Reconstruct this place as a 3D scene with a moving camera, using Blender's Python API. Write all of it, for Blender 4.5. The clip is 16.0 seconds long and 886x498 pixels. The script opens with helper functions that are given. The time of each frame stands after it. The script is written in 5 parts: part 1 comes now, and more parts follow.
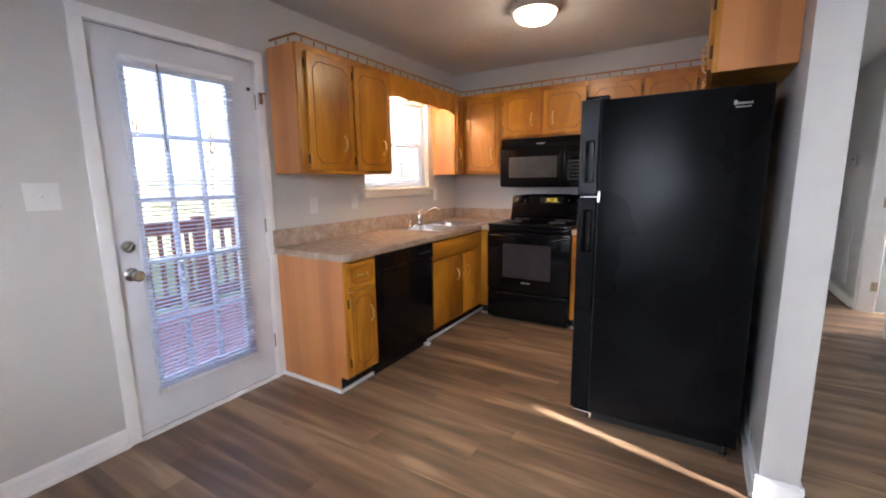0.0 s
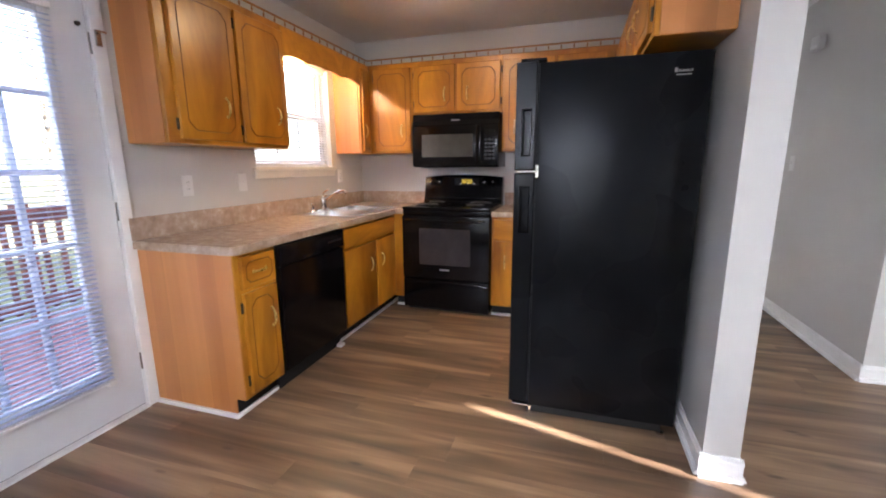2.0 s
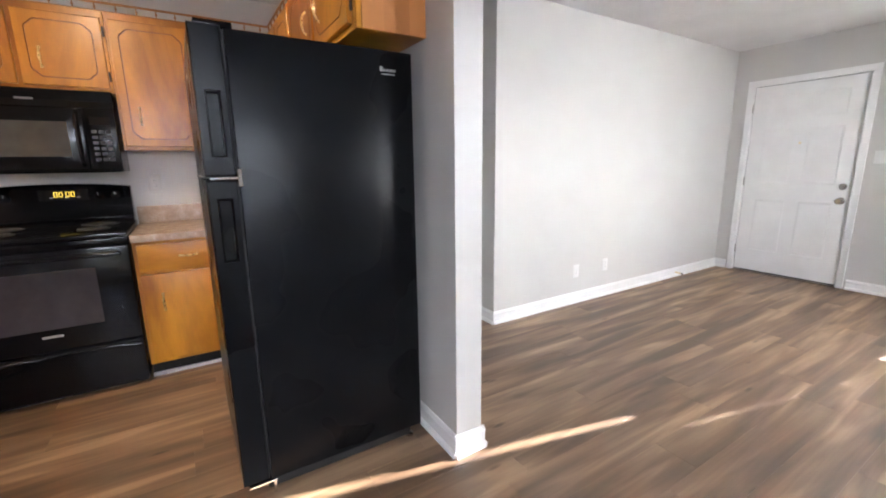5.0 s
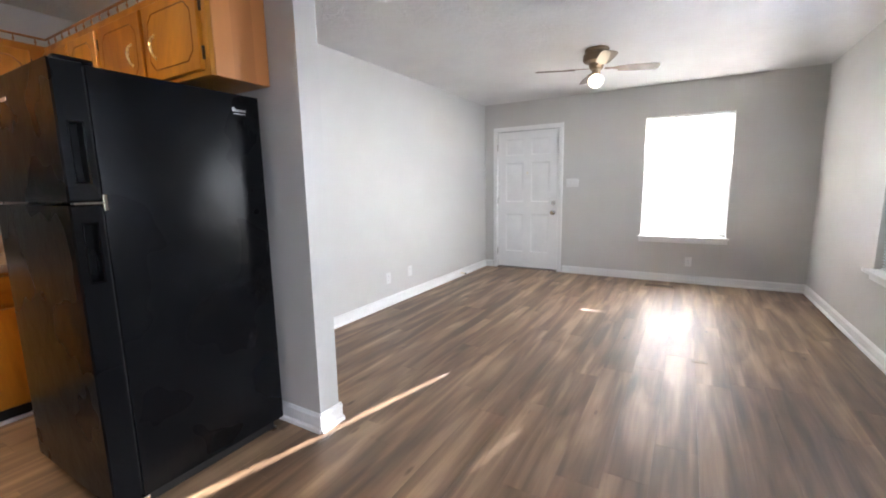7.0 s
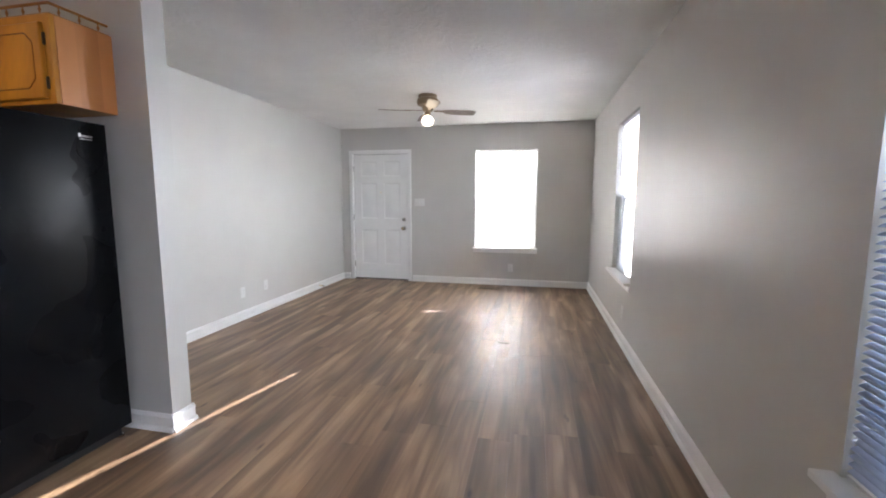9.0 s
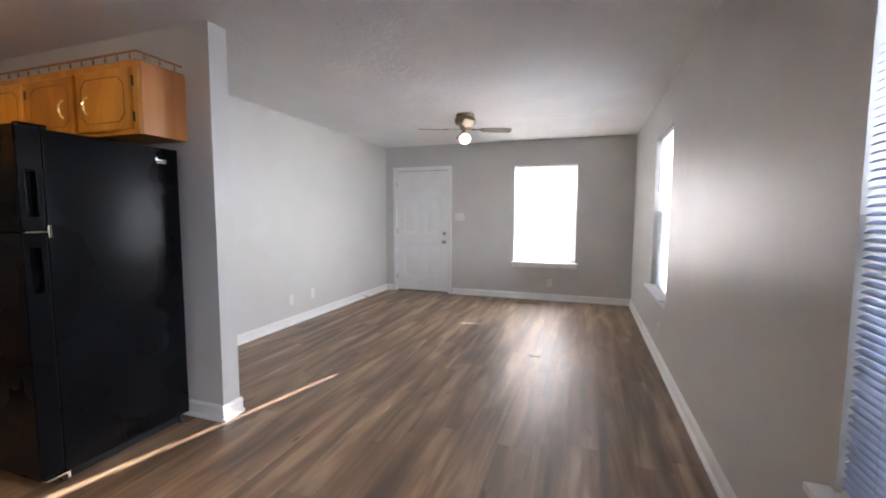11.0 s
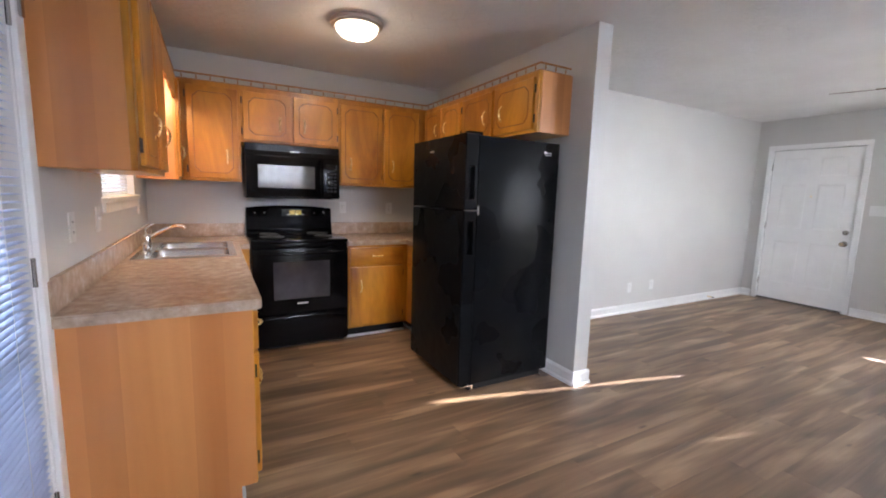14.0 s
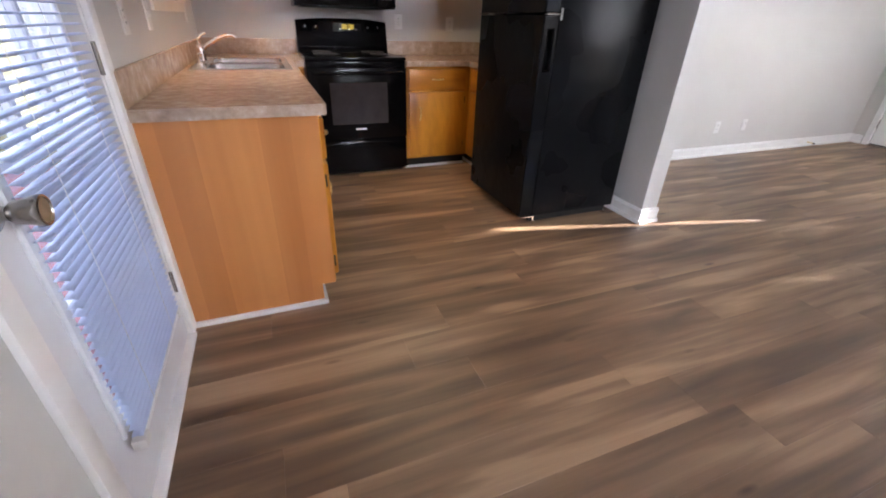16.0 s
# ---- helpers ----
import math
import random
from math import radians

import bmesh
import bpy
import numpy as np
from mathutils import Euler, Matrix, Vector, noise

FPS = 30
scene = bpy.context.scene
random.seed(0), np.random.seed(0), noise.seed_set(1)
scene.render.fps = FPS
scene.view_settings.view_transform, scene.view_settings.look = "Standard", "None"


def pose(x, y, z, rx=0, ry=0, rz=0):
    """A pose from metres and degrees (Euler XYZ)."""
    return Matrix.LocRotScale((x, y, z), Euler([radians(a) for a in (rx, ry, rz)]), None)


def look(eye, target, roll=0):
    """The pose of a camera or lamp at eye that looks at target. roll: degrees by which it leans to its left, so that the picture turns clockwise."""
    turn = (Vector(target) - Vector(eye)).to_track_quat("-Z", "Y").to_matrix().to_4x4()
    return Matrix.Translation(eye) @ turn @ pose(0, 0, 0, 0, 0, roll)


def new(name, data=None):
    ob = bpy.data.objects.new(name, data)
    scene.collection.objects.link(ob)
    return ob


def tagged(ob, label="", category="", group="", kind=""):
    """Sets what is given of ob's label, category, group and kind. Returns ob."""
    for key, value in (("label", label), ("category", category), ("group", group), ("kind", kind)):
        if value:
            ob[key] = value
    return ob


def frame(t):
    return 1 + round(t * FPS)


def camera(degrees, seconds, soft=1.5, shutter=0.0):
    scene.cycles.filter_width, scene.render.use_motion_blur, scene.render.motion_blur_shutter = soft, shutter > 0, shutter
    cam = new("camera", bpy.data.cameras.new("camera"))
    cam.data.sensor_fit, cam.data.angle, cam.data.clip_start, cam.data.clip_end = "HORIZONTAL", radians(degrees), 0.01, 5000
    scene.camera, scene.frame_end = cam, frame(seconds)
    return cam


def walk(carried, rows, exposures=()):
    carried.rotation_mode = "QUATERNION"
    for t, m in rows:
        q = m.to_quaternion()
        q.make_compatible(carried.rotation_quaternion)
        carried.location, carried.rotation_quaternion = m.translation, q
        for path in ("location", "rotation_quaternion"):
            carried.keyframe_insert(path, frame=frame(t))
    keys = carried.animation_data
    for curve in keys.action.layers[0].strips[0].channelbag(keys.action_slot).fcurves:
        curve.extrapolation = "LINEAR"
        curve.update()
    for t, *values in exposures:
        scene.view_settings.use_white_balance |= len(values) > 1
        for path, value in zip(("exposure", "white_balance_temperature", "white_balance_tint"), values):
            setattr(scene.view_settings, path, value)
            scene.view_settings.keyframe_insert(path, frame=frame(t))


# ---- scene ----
cam = camera(93.8, 16.0, soft=1.9)
PATH = [
    (0, (0.111, 0.078, 1.311), (-0.923, 1.758, 0.984), -0.8),
    (0.5, (0.047, 0.06, 1.259), (-0.845, 1.79, 0.8), -0.7),
    (1, (0.016, 0.082, 1.207), (-0.787, 1.82, 0.627), -0.6),
    (1.5, (-0.058, 0.177, 1.19), (-0.77, 1.962, 0.635), -0.4),
    (2, (-0.144, 0.312, 1.245), (-0.738, 2.181, 0.854), -0.4),
    (2.5, (-0.216, 0.384, 1.293), (-0.625, 2.326, 1.047), -0.6),
    (3, (-0.345, 0.424, 1.321), (-0.485, 2.412, 1.153), -1.0),
    (3.5, (-0.468, 0.441, 1.324), (-0.262, 2.425, 1.167), -1.1),
    (4, (-0.498, 0.495, 1.307), (0.039, 2.409, 1.082), -0.7),
    (4.5, (-0.492, 0.616, 1.279), (0.292, 2.428, 0.961), -0.7),
    (5, (-0.477, 0.707, 1.254), (0.548, 2.377, 0.854), -0.8),
    (5.2, (-0.481, 0.722, 1.242), (0.636, 2.328, 0.825), -0.6),
    (7.3, (-1.067, 0.437, 1.261), (0.708, 1.316, 0.981), -0.8),
    (7.5, (-1.105, 0.416, 1.267), (0.711, 1.208, 0.997), -0.5),
    (8, (-1.214, 0.318, 1.294), (0.675, 0.929, 1.05), -0.5),
    (8.5, (-1.355, 0.207, 1.295), (0.576, 0.67, 1.062), -0.1),
    (8.7, (-1.392, 0.158, 1.302), (0.549, 0.579, 1.066), 0.1),
    (10.8, (-1.54, -0.108, 1.304), (0.363, 0.483, 1.133), 0.3),
    (11, (-1.537, -0.077, 1.304), (0.348, 0.569, 1.138), 0.2),
    (11.5, (-1.559, -0.045, 1.309), (0.256, 0.777, 1.146), 0.2),
    (12, (-1.594, -0.022, 1.313), (0.119, 0.996, 1.148), 0.4),
    (12.5, (-1.634, 0.006, 1.317), (-0.052, 1.217, 1.148), 0.6),
    (13, (-1.67, 0.024, 1.316), (-0.257, 1.428, 1.144), 0.9),
    (13.5, (-1.715, 0.046, 1.318), (-0.514, 1.633, 1.121), 1.3),
    (14, (-1.77, 0.061, 1.317), (-0.814, 1.799, 1.053), 1.7),
    (14.5, (-1.824, 0.083, 1.284), (-1.112, 1.912, 0.896), 2.1),
    (15, (-1.831, 0.1, 1.234), (-1.279, 1.929, 0.643), 2.2),
    (15.5, (-1.83, 0.128, 1.196), (-1.319, 1.887, 0.392), 2.2),
    (16, (-1.813, 0.148, 1.165), (-1.147, 1.771, 0.204), 2.0),
]
EXPOSURES = [(0.0, 3.36, 6000, 16), (1.0, 3.5, 6000, 17), (2.5, 3.62, 6050, 17), (3.5, 3.73, 6000, 14), (5.0, 3.86, 6100, 14), (8.0, 3.4, 5950, 13), (11.0, 3.22, 6000, 15), (13.0, 3.55, 6000, 15), (14.0, 3.45, 5900, 15), (14.5, 3.34, 5950, 16), (15.0, 3.36, 6000, 16), (16.0, 3.44, 6150, 18)]
walk(cam, [(t, look(eye, target, roll)) for t, eye, target, roll in PATH], EXPOSURES)

# ---------------------------------------------------------------- light
world = bpy.data.worlds.new("sky")
scene.world = world
world.use_nodes = True
wn = world.node_tree.nodes
sky = wn.new("ShaderNodeTexSky")
sky.sky_type, sky.sun_disc = "NISHITA", False
SUN_WAY = Vector((-1.0, 0.237, -0.358)).normalized()   # the way the sunlight travels
sky.sun_elevation = math.asin(-SUN_WAY.z)
sky.sun_rotation = math.atan2(-SUN_WAY.x, -SUN_WAY.y)
sky.dust_density = 2.0
wn["Background"].inputs["Strength"].default_value = 0.08
world.node_tree.links.new(sky.outputs[0], wn["Background"].inputs["Color"])
sun = new("sun", bpy.data.lights.new("sun", "SUN"))
sun.data.energy, sun.data.angle, sun.data.color = 5.0, radians(0.5), (1.0, 0.95, 0.88)
sun.matrix_world = look((0, 0, 20), Vector((0, 0, 20)) + SUN_WAY)


def lamp(x, y, z, watts, radius, colour):
    ob = new("lamp_light", bpy.data.lights.new("lamp_light", "POINT"))
    ob.data.energy, ob.data.shadow_soft_size, ob.data.color = watts, radius, colour
    ob.location = (x, y, z)
    return ob


def disc_light(x, y, z, watts, radius, colour):
    """A round lamp face that shines downwards."""
    ob = new("lamp_light", bpy.data.lights.new("lamp_light", "AREA"))
    ob.data.shape, ob.data.size, ob.data.energy, ob.data.color = "DISK", 2 * radius, watts, colour
    ob.location = (x, y, z)
    return ob


def window_light(place, target, w, h, watts, colour=(0.93, 0.96, 1.0), spread=180):
    ob = new("window_light", bpy.data.lights.new("window_light", "AREA"))
    ob.data.shape, ob.data.size, ob.data.size_y, ob.data.energy, ob.data.color = "RECTANGLE", w, h, watts, colour
    ob.data.spread = radians(spread)
    ob.matrix_world = look(place, target)
    return ob


# Area lamps added outside the windows, standing in for light from the sky
window_light((-3.05, 2.85, 2.66), (-1.3, 3.3, 0.95), 1.5, 0.36, 7.0, (1.0, 0.95, 0.88))
window_light((2.71, -0.95, 1.70), (2.71, 0.4, 1.05), 0.85, 0.66, 5.2, (0.97, 0.97, 0.97), 120)
# Added lamp outside the unseen bedroom window; brightens that room and the hall
window_light((4.10, 5.4, 1.5), (2.0, 5.3, 1.0), 1.0, 1.1, 8.5)
window_light((-0.645, -0.93, 1.75), (-0.645, 0.2, 1.2), 0.87, 0.7, 3.2, (0.94, 0.96, 1.0), 130)
# Added lamp in the air above the deck, to brighten floor and hall
window_light((-3.5, 1.32, 2.75), (-1.0, 1.32, 1.0), 1.1, 0.5, 3.5, (0.82, 0.89, 1.0))


# ---------------------------------------------------------------- materials
def shader(name):
    m = bpy.data.materials.new(name)
    m.use_nodes = True
    nt = m.node_tree
    return m, nt, nt.nodes["Principled BSDF"]


def node(nt, kind, **values):
    n = nt.nodes.new(kind)
    for k, v in values.items():
        n.inputs[k.replace("_", " ")].default_value = v
    return n


def ramp(nt, source, stops):
    r = nt.nodes.new("ShaderNodeValToRGB")
    nt.links.new(source, r.inputs[0])
    while len(r.color_ramp.elements) < len(stops):
        r.color_ramp.elements.new(0.5)
    for e, (p, c) in zip(r.color_ramp.elements, stops):
        e.position, e.color = p, (*c, 1) if len(c) == 3 else (c[0], c[0], c[0], 1)
    return r.outputs[0]


def coords(nt, scale=(1, 1, 1), kind="Object", shift=False):
    tc, mp = nt.nodes.new("ShaderNodeTexCoord"), nt.nodes.new("ShaderNodeMapping")
    mp.inputs["Scale"].default_value = scale
    nt.links.new(tc.outputs[kind], mp.inputs["Vector"])
    if shift:
        oi, vm = nt.nodes.new("ShaderNodeObjectInfo"), nt.nodes.new("ShaderNodeVectorMath")
        vm.operation = "SCALE"
        vm.inputs[0].default_value = (13.7, 7.3, 5.1)
        nt.links.new(oi.outputs["Random"], vm.inputs["Scale"])
        nt.links.new(vm.outputs[0], mp.inputs["Location"])
    return mp.outputs[0]


def noise_tex(nt, vec, scale, detail=4.0, rough=0.55, distort=0.0):
    n = node(nt, "ShaderNodeTexNoise", Scale=scale, Detail=detail, Roughness=rough, Distortion=distort)
    nt.links.new(vec, n.inputs["Vector"])
    return n.outputs["Fac"]


def bump(nt, b, height, strength, distance):
    bp = node(nt, "ShaderNodeBump", Strength=strength, Distance=distance)
    nt.links.new(height, bp.inputs["Height"])
    nt.links.new(bp.outputs[0], b.inputs["Normal"])


def plain(name, colour, rough=0.5, metal=0.0, vary=0.08, scale=6.0, grain=0.0, grain_scale=300.0, rough_vary=0.0, coat=0.0, gloss=0.5):
    """Paint, metal or plastic with faint soiling and fine relief."""
    m, nt, b = shader(name)
    v = coords(nt)
    big = noise_tex(nt, v, scale)
    lo, hi = [tuple(min(1, c * (1 + s * vary)) for c in colour) for s in (-1, 1)]
    nt.links.new(ramp(nt, big, [(0.3, lo), (0.7, hi)]), b.inputs["Base Color"])
    b.inputs["Roughness"].default_value, b.inputs["Metallic"].default_value = rough, metal
    b.inputs["Coat Weight"].default_value, b.inputs["Specular IOR Level"].default_value = coat, gloss
    if rough_vary:
        nt.links.new(ramp(nt, noise_tex(nt, v, scale * 1.7, 5), [(0.35, (max(0.02, rough - rough_vary),)), (0.65, (rough + rough_vary,))]), b.inputs["Roughness"])
    if grain:
        bump(nt, b, noise_tex(nt, v, grain_scale, 2), grain, 0.001)
    return m


def wood(name, dark, light, scale, rough=0.32, shift=False, coat=0.3, fleck=0.3, spread=0.22):
    """Grain stretched along the axis whose scale is smallest, with broad figure under it."""
    m, nt, b = shader(name)
    v = coords(nt, scale, shift=shift)
    figure = noise_tex(nt, v, 1.0, 5, 0.6, 0.9)
    colour = ramp(nt, figure, [(0.5 - spread, dark), (0.5, tuple((a + c) / 2 for a, c in zip(dark, light))), (0.5 + spread, light)])
    fine = noise_tex(nt, v, 7.0, 3, 0.6)
    mix = nt.nodes.new("ShaderNodeMix")
    mix.data_type, mix.blend_type = "RGBA", "MULTIPLY"
    mix.inputs["Factor"].default_value = fleck
    nt.links.new(colour, mix.inputs[6])
    nt.links.new(ramp(nt, fine, [(0.3, (0.72, 0.68, 0.62)), (0.6, (1, 1, 1))]), mix.inputs[7])
    nt.links.new(mix.outputs[2], b.inputs["Base Color"])
    b.inputs["Roughness"].default_value, b.inputs["Coat Weight"].default_value = rough, coat
    b.inputs["Coat Roughness"].default_value = 0.2
    bump(nt, b, fine, 0.12, 0.001)
    return m


def veneer():
    """Pale veneer in matched upright strips about a hand wide."""
    m, nt, b = shader("pale_veneer_panel")
    figure = noise_tex(nt, coords(nt, (2.2, 2.2, 0.14)), 1.0, 4, 0.55, 0.8)
    colour = ramp(nt, figure, [(0.3, (0.43, 0.150, 0.036)), (0.7, (0.67, 0.295, 0.098))])
    tc, sep = nt.nodes.new("ShaderNodeTexCoord"), nt.nodes.new("ShaderNodeSeparateXYZ")
    nt.links.new(tc.outputs["Object"], sep.inputs[0])
    value = sep.outputs["Y"]
    for how, by in (("MULTIPLY", 9.3), ("FLOOR", 0.0)):
        n = nt.nodes.new("ShaderNodeMath")
        n.operation = how
        n.inputs[1].default_value = by
        nt.links.new(value, n.inputs[0])
        value = n.outputs[0]
    strip = nt.nodes.new("ShaderNodeTexWhiteNoise")
    strip.noise_dimensions = "1D"
    nt.links.new(value, strip.inputs["W"])
    mix = nt.nodes.new("ShaderNodeMix")
    mix.data_type, mix.blend_type = "RGBA", "MULTIPLY"
    mix.inputs["Factor"].default_value = 1.0
    nt.links.new(colour, mix.inputs[6])
    nt.links.new(ramp(nt, strip.outputs["Value"], [(0.0, (0.87, 0.83, 0.80)), (1.0, (1.05, 1.05, 1.05))]), mix.inputs[7])
    nt.links.new(mix.outputs[2], b.inputs["Base Color"])
    b.inputs["Roughness"].default_value, b.inputs["Coat Weight"].default_value, b.inputs["Coat Roughness"].default_value = 0.34, 0.25, 0.22
    bump(nt, b, figure, 0.08, 0.001)
    return m


def wall_paint():
    m, nt, b = shader("greige_wall_paint")
    v = coords(nt)
    nt.links.new(ramp(nt, noise_tex(nt, v, 1.3), [(0.3, (0.54, 0.53, 0.505)), (0.7, (0.58, 0.57, 0.545))]), b.inputs["Base Color"])
    nt.links.new(ramp(nt, noise_tex(nt, v, 2.1, 4), [(0.3, (0.35,)), (0.7, (0.43,))]), b.inputs["Roughness"])
    bump(nt, b, noise_tex(nt, v, 90.0, 3), 0.10, 0.002)
    return m


def ceiling_paint():
    """White ceiling with stippled, knocked-down relief."""
    m, nt, b = shader("textured_white_ceiling")
    v = coords(nt)
    blot = noise_tex(nt, v, 9.0, 5, 0.68, 1.4)
    nt.links.new(ramp(nt, noise_tex(nt, v, 2.0), [(0.3, (0.70, 0.695, 0.68)), (0.7, (0.76, 0.755, 0.74))]), b.inputs["Base Color"])
    b.inputs["Roughness"].default_value = 0.75
    bump(nt, b, ramp(nt, blot, [(0.40, (0.0,)), (0.64, (1.0,))]), 0.5, 0.006)
    return m


def floor_plank():
    """Brown-grey vinyl plank with long soft cathedral streaks and small knots."""
    m, nt, b = shader("vinyl_plank")
    v = coords(nt, (0.9, 7.0, 7.0), shift=True)
    geo, wide = nt.nodes.new("ShaderNodeNewGeometry"), nt.nodes.new("ShaderNodeMapping")
    wide.inputs["Scale"].default_value = (0.62, 7.0, 1.0)
    nt.links.new(geo.outputs["Position"], wide.inputs["Vector"])
    veins = noise_tex(nt, coords(nt, (0.8, 15.0, 15.0), shift=True), 1.0, 3, 0.55, 1.0)
    fine = noise_tex(nt, coords(nt, (3.0, 70.0, 70.0), shift=True), 1.0, 3, 0.6, 0.3)
    streak = noise_tex(nt, wide.outputs[0], 1.0, 2.2, 0.5, 0.8)
    for share, other in ((0.44, noise_tex(nt, v, 1.0, 2.2, 0.5, 1.0)), (0.10, veins)):
        blend = nt.nodes.new("ShaderNodeMix")
        blend.inputs["Factor"].default_value = share
        nt.links.new(streak, blend.inputs[2])
        nt.links.new(other, blend.inputs[3])
        streak = blend.outputs[0]
    colour = ramp(nt, streak, [(0.38, (0.100, 0.057, 0.031)), (0.46, (0.176, 0.105, 0.057)), (0.53, (0.262, 0.164, 0.091)), (0.61, (0.415, 0.276, 0.158))])
    oi = nt.nodes.new("ShaderNodeObjectInfo")
    tone = ramp(nt, oi.outputs["Random"], [(0.0, (0.93, 0.925, 0.92)), (1.0, (1.05, 1.045, 1.04))])
    knots = node(nt, "ShaderNodeTexVoronoi", Scale=1.0)
    nt.links.new(coords(nt, (2.0, 7.0, 7.0), shift=True), knots.inputs["Vector"])
    layers = [tone, ramp(nt, fine, [(0.3, (0.86, 0.84, 0.82)), (0.6, (1, 1, 1))]),
              ramp(nt, knots.outputs["Distance"], [(0.03, (0.34, 0.28, 0.24)), (0.10, (1, 1, 1))])]
    for layer in layers:
        mix = nt.nodes.new("ShaderNodeMix")
        mix.data_type, mix.blend_type = "RGBA", "MULTIPLY"
        mix.inputs["Factor"].default_value = 1.0
        nt.links.new(colour, mix.inputs[6])
        nt.links.new(layer, mix.inputs[7])
        colour = mix.outputs[2]
    nt.links.new(colour, b.inputs["Base Color"])
    nt.links.new(ramp(nt, veins, [(0.3, (0.50,)), (0.7, (0.41,))]), b.inputs["Roughness"])
    b.inputs["Specular IOR Level"].default_value = 1.0
    bump(nt, b, fine, 0.10, 0.001)
    return m


def laminate():
    """Beige and grey mottled stone-look laminate."""
    m, nt, b = shader("mottled_laminate")
    v = coords(nt)
    blot = noise_tex(nt, v, 17.0, 7, 0.70)
    c = ramp(nt, blot, [(0.3, (0.33, 0.24, 0.18)), (0.46, (0.42, 0.31, 0.23)), (0.58, (0.49, 0.38, 0.295)), (0.74, (0.60, 0.53, 0.46))])
    nt.links.new(c, b.inputs["Base Color"])
    b.inputs["Roughness"].default_value = 0.26
    bump(nt, b, noise_tex(nt, v, 220.0, 2), 0.06, 0.001)
    return m


def fridge_black():
    """Pebbled black enamel, a little wavy and smeared."""
    m, nt, b = shader("pebbled_black_enamel")
    v = coords(nt)
    smear = noise_tex(nt, v, 3.0, 2, 0.45)
    nt.links.new(ramp(nt, smear, [(0.2, (0.0036, 0.0040, 0.0048)), (0.8, (0.0062, 0.0070, 0.0084))]), b.inputs["Base Color"])
    nt.links.new(ramp(nt, smear, [(0.2, (0.24,)), (0.8, (0.32,))]), b.inputs["Roughness"])
    b.inputs["Specular IOR Level"].default_value = 0.13
    wave = node(nt, "ShaderNodeBump", Strength=0.3, Distance=0.010)
    nt.links.new(noise_tex(nt, v, 9.0, 4.0, 0.5), wave.inputs["Height"])
    pebble = node(nt, "ShaderNodeBump", Strength=0.15, Distance=0.0006)
    nt.links.new(noise_tex(nt, v, 420.0, 1), pebble.inputs["Height"])
    nt.links.new(wave.outputs[0], pebble.inputs["Normal"])
    nt.links.new(pebble.outputs[0], b.inputs["Normal"])
    return m


def glass(name="window_glass", tint=(0.97, 0.99, 1.0)):
    m, nt, b = shader(name)
    b.inputs["Base Color"].default_value = (*tint, 1)
    b.inputs["Transmission Weight"].default_value, b.inputs["Roughness"].default_value, b.inputs["IOR"].default_value = 1.0, 0.0, 1.45
    return m


def slat_plastic(name, colour, through_light):
    m, nt, b = shader(name)
    v = coords(nt)
    nt.links.new(ramp(nt, noise_tex(nt, v, 9.0), [(0.3, tuple(c * 0.95 for c in colour)), (0.7, colour)]), b.inputs["Base Color"])
    b.inputs["Roughness"].default_value = 0.45
    tr, mx = nt.nodes.new("ShaderNodeBsdfTranslucent"), nt.nodes.new("ShaderNodeMixShader")
    tr.inputs["Color"].default_value = (0.93, 0.93, 0.92, 1)
    mx.inputs[0].default_value = through_light
    nt.links.new(b.outputs[0], mx.inputs[1])
    nt.links.new(tr.outputs[0], mx.inputs[2])
    nt.links.new(mx.outputs[0], nt.nodes["Material Output"].inputs["Surface"])
    return m


def glowing(name, colour, strength):
    m, nt, b = shader(name)
    b.inputs["Base Color"].default_value = (0.9, 0.9, 0.88, 1)
    b.inputs["Roughness"].default_value = 0.3
    b.inputs["Emission Color"].default_value, b.inputs["Emission Strength"].default_value = (*colour, 1), strength
    return m


M_WALL, M_CEIL, M_PLANK, M_LAM = wall_paint(), ceiling_paint(), floor_plank(), laminate()
M_TRIM = plain("white_trim_paint", (0.80, 0.80, 0.79), 0.35, vary=0.03, grain=0.05, grain_scale=120)
M_DOOR = plain("white_door_paint", (0.69, 0.705, 0.73), 0.38, vary=0.03, grain=0.06, grain_scale=150)
M_CREAM = plain("cream_trim_paint", (0.76, 0.72, 0.63), 0.4, vary=0.05)
M_OAK = wood("honey_cabinet_wood", (0.30, 0.099, 0.004), (0.64, 0.278, 0.020), (3.0, 3.0, 0.8), rough=0.33, shift=True, coat=0.08, spread=0.17)
M_OAK_H = wood("honey_drawer_wood", (0.30, 0.099, 0.004), (0.64, 0.278, 0.020), (0.8, 3.0, 3.0), rough=0.33, shift=True, coat=0.08, spread=0.17)
M_GROOVE = wood("dark_stained_groove", (0.17, 0.055, 0.007), (0.27, 0.095, 0.014), (5, 5, 0.8))
M_PANEL = veneer()
M_RAILWOOD = wood("brown_gallery_wood", (0.30, 0.125, 0.03), (0.43, 0.20, 0.05), (20, 20, 20))
M_BLACK = plain("glossy_black_enamel", (0.004, 0.004, 0.005), 0.16, gloss=0.2, vary=0.2, rough_vary=0.05)
M_BLACKGLASS = plain("black_oven_glass", (0.012, 0.012, 0.014), 0.05, vary=0.1)
# Both window greys are lightened by the reflected room, painted into the base colour
M_WINDOWGLASS = plain("oven_grey_with_reflection", (0.050, 0.044, 0.048), 0.10, vary=0.15, scale=12, gloss=0.4)
M_MICROGLASS = plain("microwave_grey_with_reflection", (0.062, 0.060, 0.058), 0.08, vary=0.15, scale=12, gloss=0.5)
